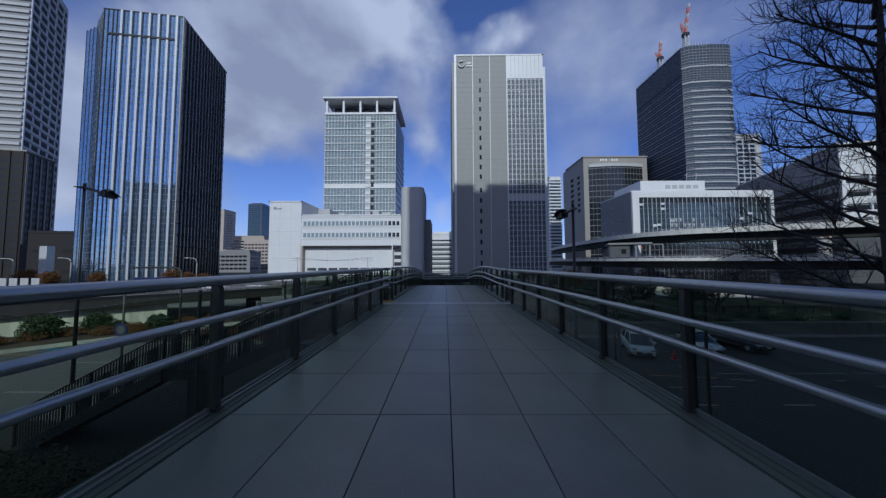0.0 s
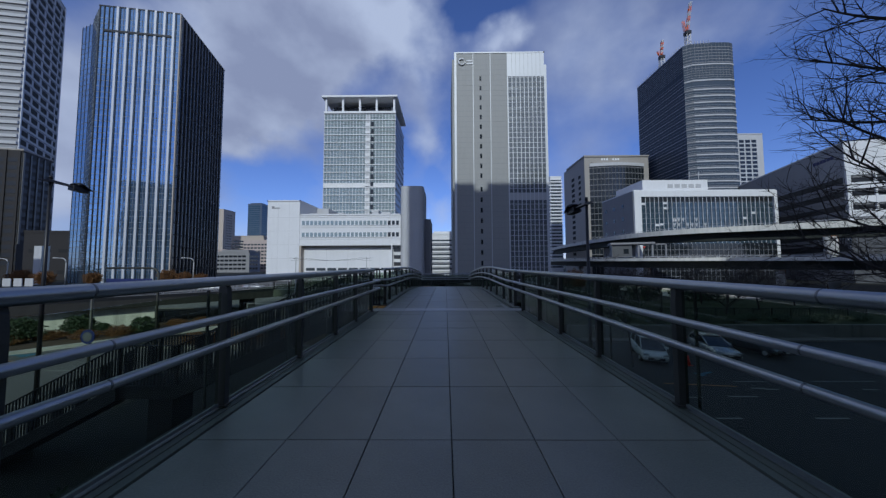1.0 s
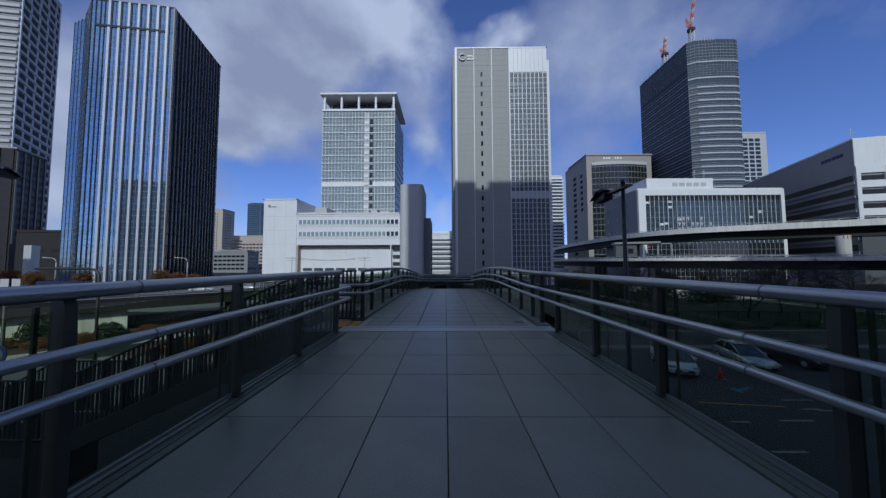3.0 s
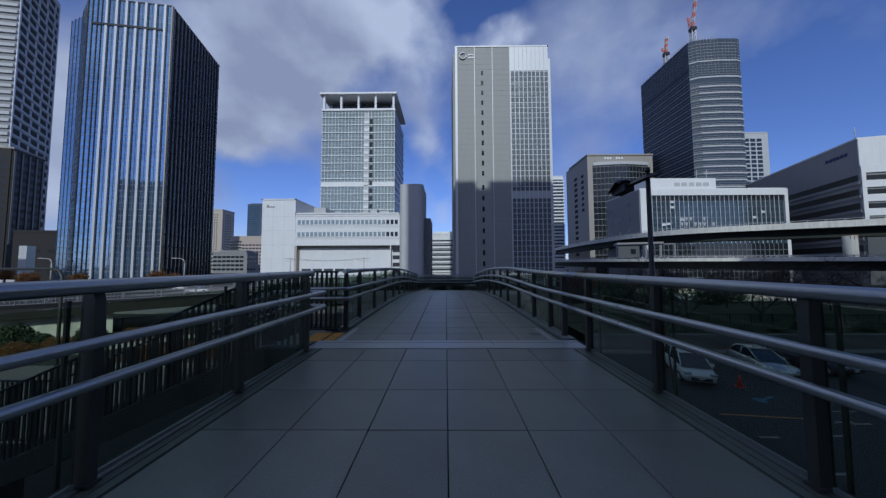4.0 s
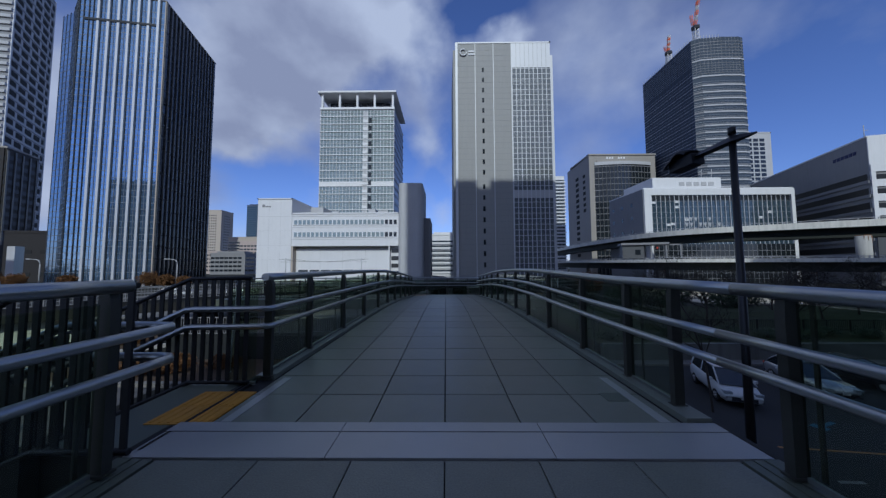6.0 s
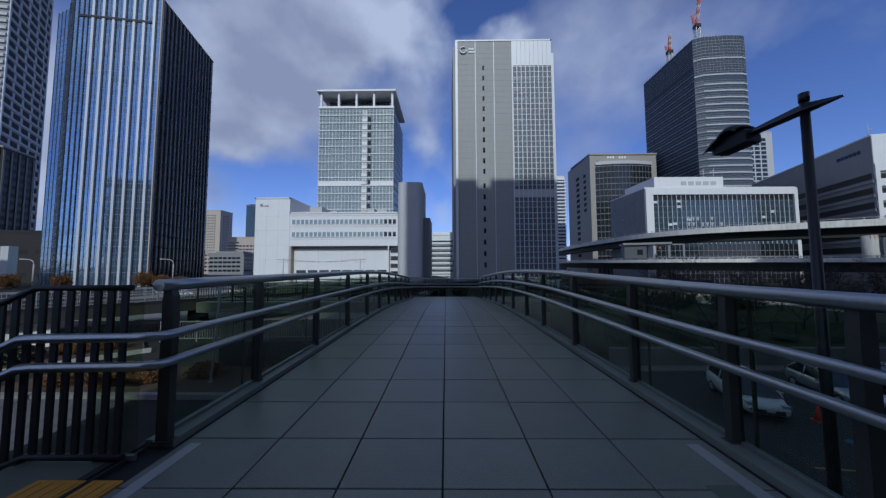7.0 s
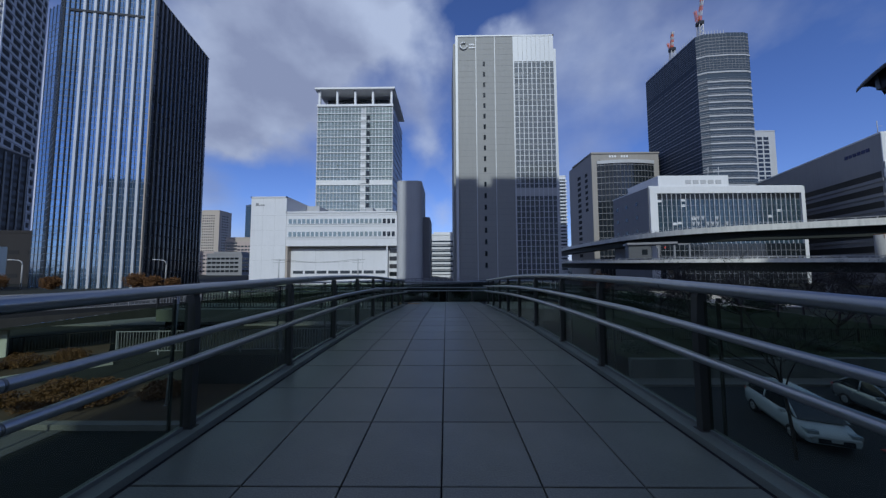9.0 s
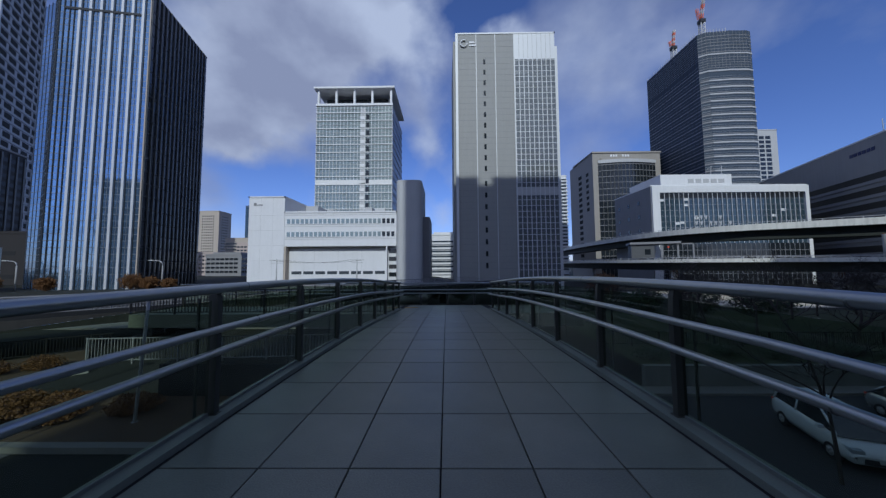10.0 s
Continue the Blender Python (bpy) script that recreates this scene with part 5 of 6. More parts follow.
# ---- viaducts ----
def viaduct(label, line, width, barrier_h, girder_h, piers, pier_mat, posts=True):
    """Road viaduct: deck slab, deep girder, barrier walls with rail posts, round piers."""
    v = thing("viaduct", label, "viaduct", "elevated roads")
    ln = smooth_line(line, 8)
    bm = bmesh.new()
    ribbon(bm, ln, -width / 2, width / 2, -0.35, 0.0)
    part("road_slab", bm, M_ASPH, v)
    bm = bmesh.new()
    ribbon(bm, ln, -width / 2 + 2.1, width / 2 - 2.1, -girder_h, -0.36)
    part("girder", bm, M_GIRDER, v, "dull green steel girder")
    for s in (-1, 1):
        o = sorted((s * (width / 2 - 0.3), s * (width / 2 + 0.05)))
        bm = bmesh.new()
        ribbon(bm, ln, o[0], o[1], -0.35, barrier_h)
        part("barrier", bm, M_BARR, v, "pale concrete barrier")
        bm = bmesh.new()
        ribbon(bm, ln, o[0] - 0.02, o[1] + 0.02, -0.5, -0.36)
        part("drip_edge", bm, M_GIRDER, v)
        if posts:
            me = mesh_of(box(-0.09, 0.09, -0.09, 0.09, barrier_h, barrier_h + 0.5), M_LGREY, "rail_post")
            bm = bmesh.new()
            ribbon(bm, ln, sum(o) / 2 - 0.04, sum(o) / 2 + 0.04, barrier_h + 0.42, barrier_h + 0.52)
            part("guard_rail", bm, M_LGREY, v)
            acc = 0.0
            for p, q in zip(ln, ln[1:]):
                d = q - p
                side = Vector((d.y, -d.x, 0)).normalized()
                while acc < d.length:
                    c = p + d * (acc / d.length) + side * (sum(o) / 2)
                    piece("rail_post", me, v, Matrix.Translation(c))
                    acc += 3.2
                acc -= d.length
    for x, y, zt, r in piers:
        bm = bmesh.new()
        tube(bm, [(x, y, GROUND - 0.5), (x, y, zt - 0.2)], r, seg=20)
        part("pier", bm, pier_mat, v, "weathered round concrete pier")
        part("bearing", box(x - 0.7 * r, x + 0.7 * r, y - 0.7 * r, y + 0.7 * r, zt - 0.25, zt, 0.05), M_RUST, v)
        for q, ln_ in ((-1.9, 1.3), (-1.4, 0.7), (-1.1, 1.9), (-2.4, 0.9)):
            c, s_ = math.cos(q), math.sin(q)
            bm = bmesh.new()
            tube(bm, [(x + (r + 0.004) * c, y + (r + 0.004) * s_, zt - 0.3), (x + (r + 0.004) * c, y + (r + 0.004) * s_, zt - 0.3 - ln_)], 0.09, 0.02, seg=6)
            part("rust_streak", bm, M_RUST, v)
    return v


UP_LINE = [(92, 245, 13.2), (84, 190, 13.0), (81.5, 155, 12.9), (81.5, 126, 12.7), (88, 108, 12.4), (101, 97.5, 12.2), (113, 88, 12.0), (130, 77, 11.9), (165, 58, 11.8)]
viaduct("high curved expressway viaduct with pale concrete barriers", UP_LINE, 9.0, 1.45, 3.0,
        [(86.0, 158, 10.2, 1.1), (108.8, 84.5, 9.3, 1.35), (152.0, 66, 9.4, 1.5)], M_CONC)
LOW_LINE = [(78, 230, 4.8), (66, 170, 4.6), (62, 130, 4.3), (66, 102, 4.0), (78, 86, 3.8), (98, 74, 3.6), (130, 60, 3.5), (170, 45, 3.5)]
viaduct("low expressway ramp with dark girder", [(x, y, z - 1.1) for x, y, z in LOW_LINE], 8.0, 0.6, 2.6,
        [(64.0, 140, 0.8, 0.9), (67.5, 100, 0.5, 0.9), (88.0, 79, 0.2, 0.9), (116, 66, 0.0, 0.9)], M_CONC)


def toll_gate():
    """Small flat-roofed gate house beside the low ramp."""
    b = thing("toll_gate", "grey flat-roofed gate canopy beside the ramp", "gate house", at=(68.5, 111.0, 4.1), rz=-20)
    part("roof", box(-6.5, 7.5, -3.2, 3.2, 4.6, 5.3, 0.08), M_MGREY, b)
    part("booth", box(-6.0, 0.5, -2.4, 2.4, 0, 4.6), M_DGREY, b)
    part("booth_window", box(-2.2, -0.6, -2.46, -2.4, 1.2, 3.0), M_GLASSD, b)
    for x in (2.5, 6.8):
        part("column", box(x - 0.25, x + 0.25, -2.6, -2.1, 0, 4.6), M_MGREY, b)
    part("signal_frame", box(7.8, 11.0, -2.6, -2.2, 4.3, 4.7), M_MGREY, b)
    part("signal_post", box(10.6, 11.0, -2.6, -2.2, 0, 4.7), M_MGREY, b)
    part("red_light", box(4.0, 4.5, -2.7, -2.5, 3.2, 3.8), M_RED, b)


toll_gate()


def wheel_bm(r, w):
    bm = bmesh.new()
    prof_ = [(r * 0.55, -w / 2), (r * 0.94, -w / 2), (r, -w / 2 + 0.04), (r, w / 2 - 0.04), (r * 0.94, w / 2), (r * 0.55, w / 2)]
    n = 20
    rings = []
    for k in range(n):
        q = 2 * math.pi * k / n
        rings.append([bm.verts.new((a * math.cos(q), b, a * math.sin(q))) for a, b in prof_])
    for k in range(n):
        p, s = rings[k], rings[(k + 1) % n]
        for i in range(len(prof_) - 1):
            bm.faces.new((p[i], p[i + 1], s[i + 1], s[i]))
    return bm


def rim_bm(r, w):
    bm = bmesh.new()
    tube(bm, [(0, -w * 0.42, 0), (0, w * 0.42, 0)], r * 0.56, seg=16)
    for k in range(5):
        q = 2 * math.pi * k / 5
        for y in (-w * 0.45, w * 0.45):
            c, s = math.cos(q), math.sin(q)
            tube(bm, [(0, y, 0), (r * 0.5 * c, y, r * 0.5 * s)], 0.03, seg=5)
    return bm



# ---- vehicles ----
VAN = dict(length=4.2, width=1.74, sill=0.30, hood=0.99, roof=1.62, noses=(0.0, 0.32, 0.9, 1.5, 3.85, 4.2))
CAR = dict(length=4.3, width=1.72, sill=0.28, hood=0.92, roof=1.48, noses=(0.0, 0.9, 1.55, 2.3, 3.5, 4.3))


def vehicle(name, label, paint, d, at, rz):
    """A car as a shaped shell with glasshouse, lamps, grille and wheels."""
    c = thing(name, label, "car", "parked cars", at=at, rz=rz)
    L, W, s, h, r = d["length"], d["width"], d["sill"], d["hood"], d["roof"]
    n0, n1, n2, n3, n4, n5 = d["noses"]
    # lower shell: stations along the car from nose to tail, front at +x
    st = [(0.0, 0.40, h * 0.62, 0.80), (0.10, s, h * 0.74, 0.90), (0.5, s, h * 0.90, 0.97), (n2, s, h, 1.0), (L * 0.55, s, h * 1.04, 1.0), (L - 0.35, s, h * 1.08, 0.98), (L - 0.05, s, h * 1.05, 0.92), (L, 0.45, h * 0.95, 0.86)]
    bm = bmesh.new()
    rings = []
    for x, z0, z1, wf in st:
        w = W / 2 * wf
        px = L / 2 - x
        rings.append([bm.verts.new(p) for p in ((px, -w * 0.92, z0), (px, -w, z0 + 0.18), (px, -w, z1 - 0.16), (px, -w * 0.90, z1), (px, w * 0.90, z1), (px, w, z1 - 0.16), (px, w, z0 + 0.18), (px, w * 0.92, z0))])
    for p, q in zip(rings, rings[1:]):
        for k in range(8):
            bm.faces.new((p[k], p[(k + 1) % 8], q[(k + 1) % 8], q[k])).smooth = True
    bm.faces.new(rings[0])
    bm.faces.new(rings[-1][::-1])
    part("body", bm, paint, c)
    # glasshouse
    top = [(n1 + 0.25, h * 0.96, 0.88), (n3, r - 0.03, 0.74), ((n3 + n4) / 2, r, 0.74), (n4, r - 0.06, 0.74), (n5 - 0.12, h * 1.04, 0.86)]
    bm = bmesh.new()
    lo = [[bm.verts.new((L / 2 - x, sy * W / 2 * 0.9, h * 0.98)) for sy in (-1, 1)] for x, z, wf in top]
    hi = [[bm.verts.new((L / 2 - x, sy * W / 2 * wf, max(z, h * 0.985))) for sy in (-1, 1)] for x, z, wf in top]
    for i in range(len(top) - 1):
        bm.faces.new((hi[i][0], hi[i][1], hi[i + 1][1], hi[i + 1][0]))
        bm.faces.new((lo[i][0], hi[i][0], hi[i + 1][0], lo[i + 1][0]))
        bm.faces.new((lo[i][1], lo[i + 1][1], hi[i + 1][1], hi[i][1]))
    part("glasshouse", bm, M_GLASSD, c, "dark tinted car glass")
    bm = bmesh.new()
    quad_box(bm, L / 2 - n4 - 0.02, L / 2 - n3 + 0.05, -W / 2 * 0.72, W / 2 * 0.72, r - 0.03, r + 0.025, 0.02)
    part("roof", bm, paint, c)
    for sy in (-1, 1):
        for x0, z0, x1, z1 in ((n1 + 0.3, h, n3, r - 0.02), (n4, r - 0.03, n5 - 0.2, h * 1.04), ((n3 + n4) / 2, r - 0.02, (n3 + n4) / 2, h)):
            bm = bmesh.new()
            tube(bm, [(L / 2 - x0, sy * W / 2 * (0.9 if z0 < r - 0.1 else 0.74), z0), (L / 2 - x1, sy * W / 2 * (0.9 if z1 < r - 0.1 else 0.74), z1)], 0.04, seg=6)
            part("pillar", bm, paint, c)
        part("headlight", box(L / 2 - 0.42, L / 2 - 0.04, *sorted((sy * W * 0.26, sy * W * 0.45)), h * 0.66, h * 0.80, 0.03), M_LENS, c, "clear headlight")
        part("tail_light", box(-L / 2 + 0.02, -L / 2 + 0.14, *sorted((sy * W * 0.34, sy * W * 0.455)), h * 0.75, h * 1.0, 0.02), M_RED, c)
        part("mirror", box(L / 2 - n2 - 0.3, L / 2 - n2 - 0.12, *sorted((sy * W * 0.5, sy * W * 0.6)), h + 0.02, h + 0.16, 0.03), paint, c)
    part("grille", box(L / 2 - 0.16, L / 2 + 0.015, -W * 0.3, W * 0.3, 0.36, h * 0.56, 0.03), M_FIN_D, c, "black lower grille")
    part("number_plate", box(L / 2 + 0.01, L / 2 + 0.03, -0.16, 0.16, 0.46, 0.60), M_LGREY, c)
    tyre = mesh_of(wheel_bm(0.315, 0.2), M_RUBBER, "tyre")
    rim = mesh_of(rim_bm(0.315, 0.2), M_RIM, "rim")
    for x in (L / 2 - 0.85, -L / 2 + 0.8):
        for sy in (-1, 1):
            w = piece("tyre", tyre, c, pose(x, sy * (W / 2 - 0.1), 0.315))
            piece("rim", rim, w, pose(0, 0.02 * sy, 0))
    return c


vehicle("parked_van", "white people carrier parked at the avenue kerb", M_CARW, VAN, (15.85, 24.4, GROUND + 0.02), -110)
vehicle("parked_car", "silver saloon parked behind the people carrier", M_CARS, CAR, (21.5, 25.1, GROUND + 0.02), -104)
vehicle("parked_car", "dark saloon parked along the avenue kerb", M_CARD, CAR, (25.6, 25.8, GROUND + 0.02), -82)

for k, (x, y, rz, paint) in enumerate(((-52.0, 66.0, 20, M_CARW), (-45.0, 70.0, 12, M_CARS), (-36.0, 71.0, 8, M_CARD), (-27.0, 73.0, 3, M_CARW), (-60.0, 72.0, 25, M_CARW))):
    vehicle("parked_car", "small car parked in the plaza beyond the bridge", paint, CAR, (x, y, LEFT_Z + 0.14), rz)

cone = thing("road_cone", "red plastic road cone on the asphalt", "cone", at=(17.5, 22.6, GROUND + 0.02))
bm = bmesh.new()
tube(bm, [(0, 0, 0.03), (0, 0, 0.7)], 0.16, 0.03, seg=12)
part("cone_body", bm, M_RED, cone)
part("base", box(-0.2, 0.2, -0.2, 0.2, 0, 0.03), M_RED, cone)


# ---- lamps ----
def street_lamp(at, h, rz, label):
    """Black post with a flat arm, a short counter-arm and a domed, drooping lantern."""
    l = thing("street_lamp", label, "street lamp", "black street lamps", at=at, rz=rz)
    bm = bmesh.new()
    tube(bm, [(0, 0, 0), (0, 0, h)], 0.084, 0.056, seg=12)
    tube(bm, [(0, 0, h), (0, 0, h + 0.14)], 0.064, seg=12)
    part("pole", bm, M_LAMP, l)
    bm = bmesh.new()
    for x0, x1, w in ((-0.42, 0.98, 0.10),):
        v = [bm.verts.new(p) for p in ((x0, -0.02, h - 0.16), (0, -w, h - 0.16), (0, w, h - 0.16), (x0, 0.02, h - 0.16), (x0, 0, h - 0.13), (0, 0, h - 0.02), (x1, -w, h - 0.20), (x1, w, h - 0.20), (x1, 0, h - 0.12))]
        for f in ((0, 1, 5, 4), (3, 4, 5, 2), (0, 3, 2, 1), (1, 6, 8, 5), (2, 5, 8, 7), (1, 2, 7, 6), (0, 4, 3), (6, 7, 8)):
            bm.faces.new([v[i] for i in f])
    part("arm", bm, M_LAMP, l)
    # arched thin hood over a separate lamp house
    bm = bmesh.new()
    n = 8
    shells = []
    for drop in (0.0, 0.028):
        grid_ = []
        for i in range(9):
            t = i / 8
            x = 0.82 + 0.66 * t
            zc = h + 0.02 + 0.08 * math.sin(math.pi * min(t / 0.5, 1)) - 0.22 * t * t
            half = 0.20 + 0.09 * math.sin(math.pi * (0.15 + 0.8 * t))
            grid_.append([bm.verts.new((x, half * math.cos(q), zc - drop - 0.10 * (1 - math.sin(q)))) for q in (math.pi * k / n for k in range(n + 1))])
        shells.append(grid_)
    up, lo = shells
    for i in range(8):
        for k in range(n):
            bm.faces.new((up[i][k], up[i][k + 1], up[i + 1][k + 1], up[i + 1][k])).smooth = True
            bm.faces.new((lo[i][k], lo[i + 1][k], lo[i + 1][k + 1], lo[i][k + 1])).smooth = True
        for k in (0, n):
            bm.faces.new((up[i][k], up[i + 1][k], lo[i + 1][k], lo[i][k]))
    for i in (0, 8):
        for k in range(n):
            bm.faces.new((up[i][k], up[i][k + 1], lo[i][k + 1], lo[i][k]))
    part("lantern_hood", bm, M_LAMP, l, "arched black lantern hood")
    tilt = Matrix.Translation((1.02, 0, h - 0.24)) @ Matrix.Rotation(radians(4), 4, "Y")
    part("lamp_house", box(-0.30, 0.30, -0.16, 0.16, -0.12, 0.13, 0.02), M_LAMP, l, "black lamp house", tilt)
    part("lantern_glass", box(0.305, 0.345, -0.14, 0.14, -0.10, 0.10, 0.015), M_LENS, l, "frosted lamp glass", tilt)
    return l


street_lamp((5.75, 12.75, GROUND), 4.12 - GROUND, 96, "black street lamp rising beside the footbridge")
street_lamp((-18.2, 14.0, LEFT_Z), 5.55 - LEFT_Z, 88, "tall black street lamp by the side street")


def curved_lamp(at, rz):
    """Slim white road lamp with a bent arm."""
    l = thing("road_lamp", "slim pale road lamp with bent arm", "street lamp", "pale road lamps", at=at, rz=rz)
    top = 3.9 - at[2]
    bm = bmesh.new()
    tube(bm, [(0, 0, 0), (0, 0, top - 1.4), (0.1, 0, top - 0.8), (0.5, 0, top - 0.25), (1.2, 0, top), (3.0, 0, top + 0.15)], 0.16, 0.09, seg=8)
    part("pole", bm, M_LGREY, l)
    part("lantern", box(2.7, 4.0, -0.22, 0.22, top + 0.02, top + 0.28, 0.08), M_LGREY, l)


for x, y in ((-81.0, 95.0), (-101.5, 96.0), (-116.0, 90.0), (-140.0, 94.0)):
    curved_lamp((x, y, LEFT_Z), 180)

# ---- the side street's road sign, wall, planting and raised road ----
sg = thing("road_sign", "round blue traffic sign on grey pole", "road sign", at=(-15.1, 13.3, LEFT_Z))
bm = bmesh.new()
tube(bm, [(0, 0, 0), (0, 0, 4.9)], 0.05, seg=8)
part("pole", bm, M_POST, sg)
bm = bmesh.new()
tube(bm, [(0, -0.09, 2.75), (0, -0.06, 2.75)], 0.3, seg=20)
part("sign_rim", bm, M_BLUE, sg)
bm = bmesh.new()
tube(bm, [(0, -0.10, 2.75), (0, -0.094, 2.75)], 0.2, seg=20)
part("sign_face", bm, M_DGREY, sg)
sb = thing("direction_board", "dark blue direction board on grey pipe frame", "road sign", at=(-15.5, 15.2, LEFT_Z))
bm = bmesh.new()
tube(bm, [(1.35, 0, 0), (1.35, 0, 5.35), (1.2, 0, 5.55), (0.9, 0, 5.62), (-1.3, 0, 5.62)], 0.05, seg=8)
part("pipe_frame", bm, M_POST, sb)
part("board", box(-1.15, 1.1, -0.08, -0.05, 4.75, 5.1, 0.008), M_BLUE, sb, "dark blue board")

ED = Vector((0.68, 0.733, 0)).normalized()
E0 = Vector((-27.6, 29.5, 0))
RZ = -1.7


def along(t, z=0.0, off=0.0):
    """A point on the near edge of the raised road; off goes to its far side."""
    p = E0 + ED * t + Vector((-ED.y, ED.x, 0)) * off
    return (p.x, p.y, z)


def raised_road():
    r = thing("raised_road", "raised side road with dark edge beam and guard rails", "road", kind="structure")
    line = [along(t, RZ) for t in (-60, -30, 0, 30, 60, 90)]
    bm = bmesh.new()
    ribbon(bm, line, -9.0, 0.0, -0.4, 0.0)
    part("road_slab", bm, M_ASPH, r)
    bm = bmesh.new()
    ribbon(bm, line, 0.0, 0.25, -0.6, 0.12)
    part("edge_beam", bm, M_CONCD, r, "dark edge beam")
    bm = bmesh.new()
    ribbon(bm, line, 0.08, 0.12, 0.12, 0.42)
    part("screen", bm, M_FIN_D, r, "dark mesh screen")
    bm = bmesh.new()
    ribbon(bm, [along(t, 0, 0.4) for t in (-60, -30, -0.5)], -0.5, 0.0, LEFT_Z - 0.3, RZ - 0.41)
    part("retaining_wall", bm, M_PALEWALL, r, "streaked pale concrete retaining wall")
    for off in (0.05, 8.8):
        for dz in (0.35, 0.62, 0.95):
            bm = bmesh.new()
            tube(bm, [along(t, RZ + dz + 0.1, off) for t in (-60, -30, 0, 30, 60)], 0.035 if dz < 0.9 else 0.045, seg=6)
            part("guard_rail", bm, M_MGREY, r)
        me = mesh_of(box(-0.04, 0.04, -0.04, 0.04, RZ, RZ + 1.05), M_MGREY, "rail_post")
        for k in range(50):
            piece("rail_post", me, r, Matrix.Translation(along(-60 + 2.4 * k, 0, off)))
    for t in (8.0, 26.0, 44.0):
        x, y, _ = along(t, 0, 4.0)
        bm = bmesh.new()
        quad_box(bm, x - 0.6, x + 0.6, y - 0.6, y + 0.6, LEFT_Z - 0.5, RZ - 0.4, 0.05)
        part("pier", bm, M_CONCD, r)


raised_road()


def bar_fence(label, p, q, z, h=1.1, gap=0.14, steel=M_BLACK):
    f = thing("bar_fence", label, "fence", "black bar fences")
    p, q = Vector(p), Vector(q)
    L = (q - p).length
    m = Matrix.Translation((p.x, p.y, z)) @ Matrix.Rotation(math.atan2(q.y - p.y, q.x - p.x), 4, "Z")
    part("top_bar", box(0, L, -0.02, 0.02, h - 0.05, h), steel, f, "", m)
    part("bottom_bar", box(0, L, -0.015, 0.015, 0.08, 0.12), steel, f, "", m)
    me = mesh_of(box(-0.012, 0.012, -0.012, 0.012, 0.12, h - 0.05), steel, "bar")
    for k in range(int(L / gap)):
        piece("bar", me, f, m @ Matrix.Translation((gap * (k + 0.5), 0, 0)))
    me = mesh_of(box(-0.03, 0.03, -0.03, 0.03, -0.1, h + 0.02), steel, "post")
    for k in range(int(L / 2.0) + 1):
        piece("post", me, f, m @ Matrix.Translation((2.0 * k, 0, 0)))


bar_fence("grey bar fence along the raised road", along(-32)[:2], along(42)[:2], RZ + 0.1, 1.5, 0.2, M_MGREY)
ZC = prof(Y_END) - 0.03
bar_fence("black bar fence on the near edge of the cross walk", (-14, 24.75), (-2.4, 24.75), ZC)
bar_fence("grey bar fence on a low terrace", (-16.5, 25.3), (-3.0, 26.2), -2.7, 1.1, 0.14, M_MGREY)
bar_fence("black bar fence along the side street", (-40, 22.6), (-24, 33.0), LEFT_Z + 0.1)
bar_fence("black bar fence on the planted bank", (12, 34.5), (46, 33.6), -4.36, 1.0, 0.16)
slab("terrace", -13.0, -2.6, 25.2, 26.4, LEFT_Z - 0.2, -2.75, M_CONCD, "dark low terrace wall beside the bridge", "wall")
# Sunlit patch of ground; much of its brightness lies in the pale colour.
slab("sunlit_patch", 50, 92, 63.5, 97, GROUND - 0.2, GROUND + 0.1, M_SUNPATCH, "sunlit ground beyond the planted bank, paled in its colour", "ground")
slab("plaza", -60, -3, 40, 80, LEFT_Z, LEFT_Z + 0.12, M_PAVE, "pale paved plaza beyond the raised road", "pavement")


# ---- planting ----
def leaf_clump(bm, c, rad, n, size, rnd, flat=1.0):
    """Many small leaf blades scattered in a rounded, uneven volume."""
    for _ in range(n):
        d = Vector((rnd.gauss(0, 1), rnd.gauss(0, 1), rnd.gauss(0, 1))).normalized()
        bump = 0.80 + 0.35 * noise.noise(d * 2.2 + Vector(c))
        p = Vector(c) + Vector((d.x * rad[0], d.y * rad[1], d.z * rad[2])) * bump * (rnd.random() ** 0.28)
        a = Vector((rnd.gauss(0, 1), rnd.gauss(0, 1), rnd.gauss(0, 1) * flat)).normalized()
        b = a.orthogonal().normalized() * size * 0.45
        a = a * size * rnd.uniform(0.7, 1.3)
        bm.faces.new([bm.verts.new(p - a), bm.verts.new(p + b), bm.verts.new(p + a), bm.verts.new(p - b)])


def shrub(name, label, at, rad, material, n, size, seed, group=""):
    s = thing(name, label, "shrub", group, at=at)
    rnd = random.Random(seed)
    bm = bmesh.new()
    leaf_clump(bm, (0, 0, rad[2] * 0.75), rad, n, size, rnd)
    part("foliage", bm, material, s)
    bm = bmesh.new()
    for k in range(5):
        q = 2 * math.pi * k / 5
        tube(bm, [(0, 0, -0.1), (rad[0] * 0.4 * math.cos(q), rad[1] * 0.4 * math.sin(q), rad[2] * 0.9)], 0.04, 0.015, seg=5)
    part("stem", bm, M_BARK, s)


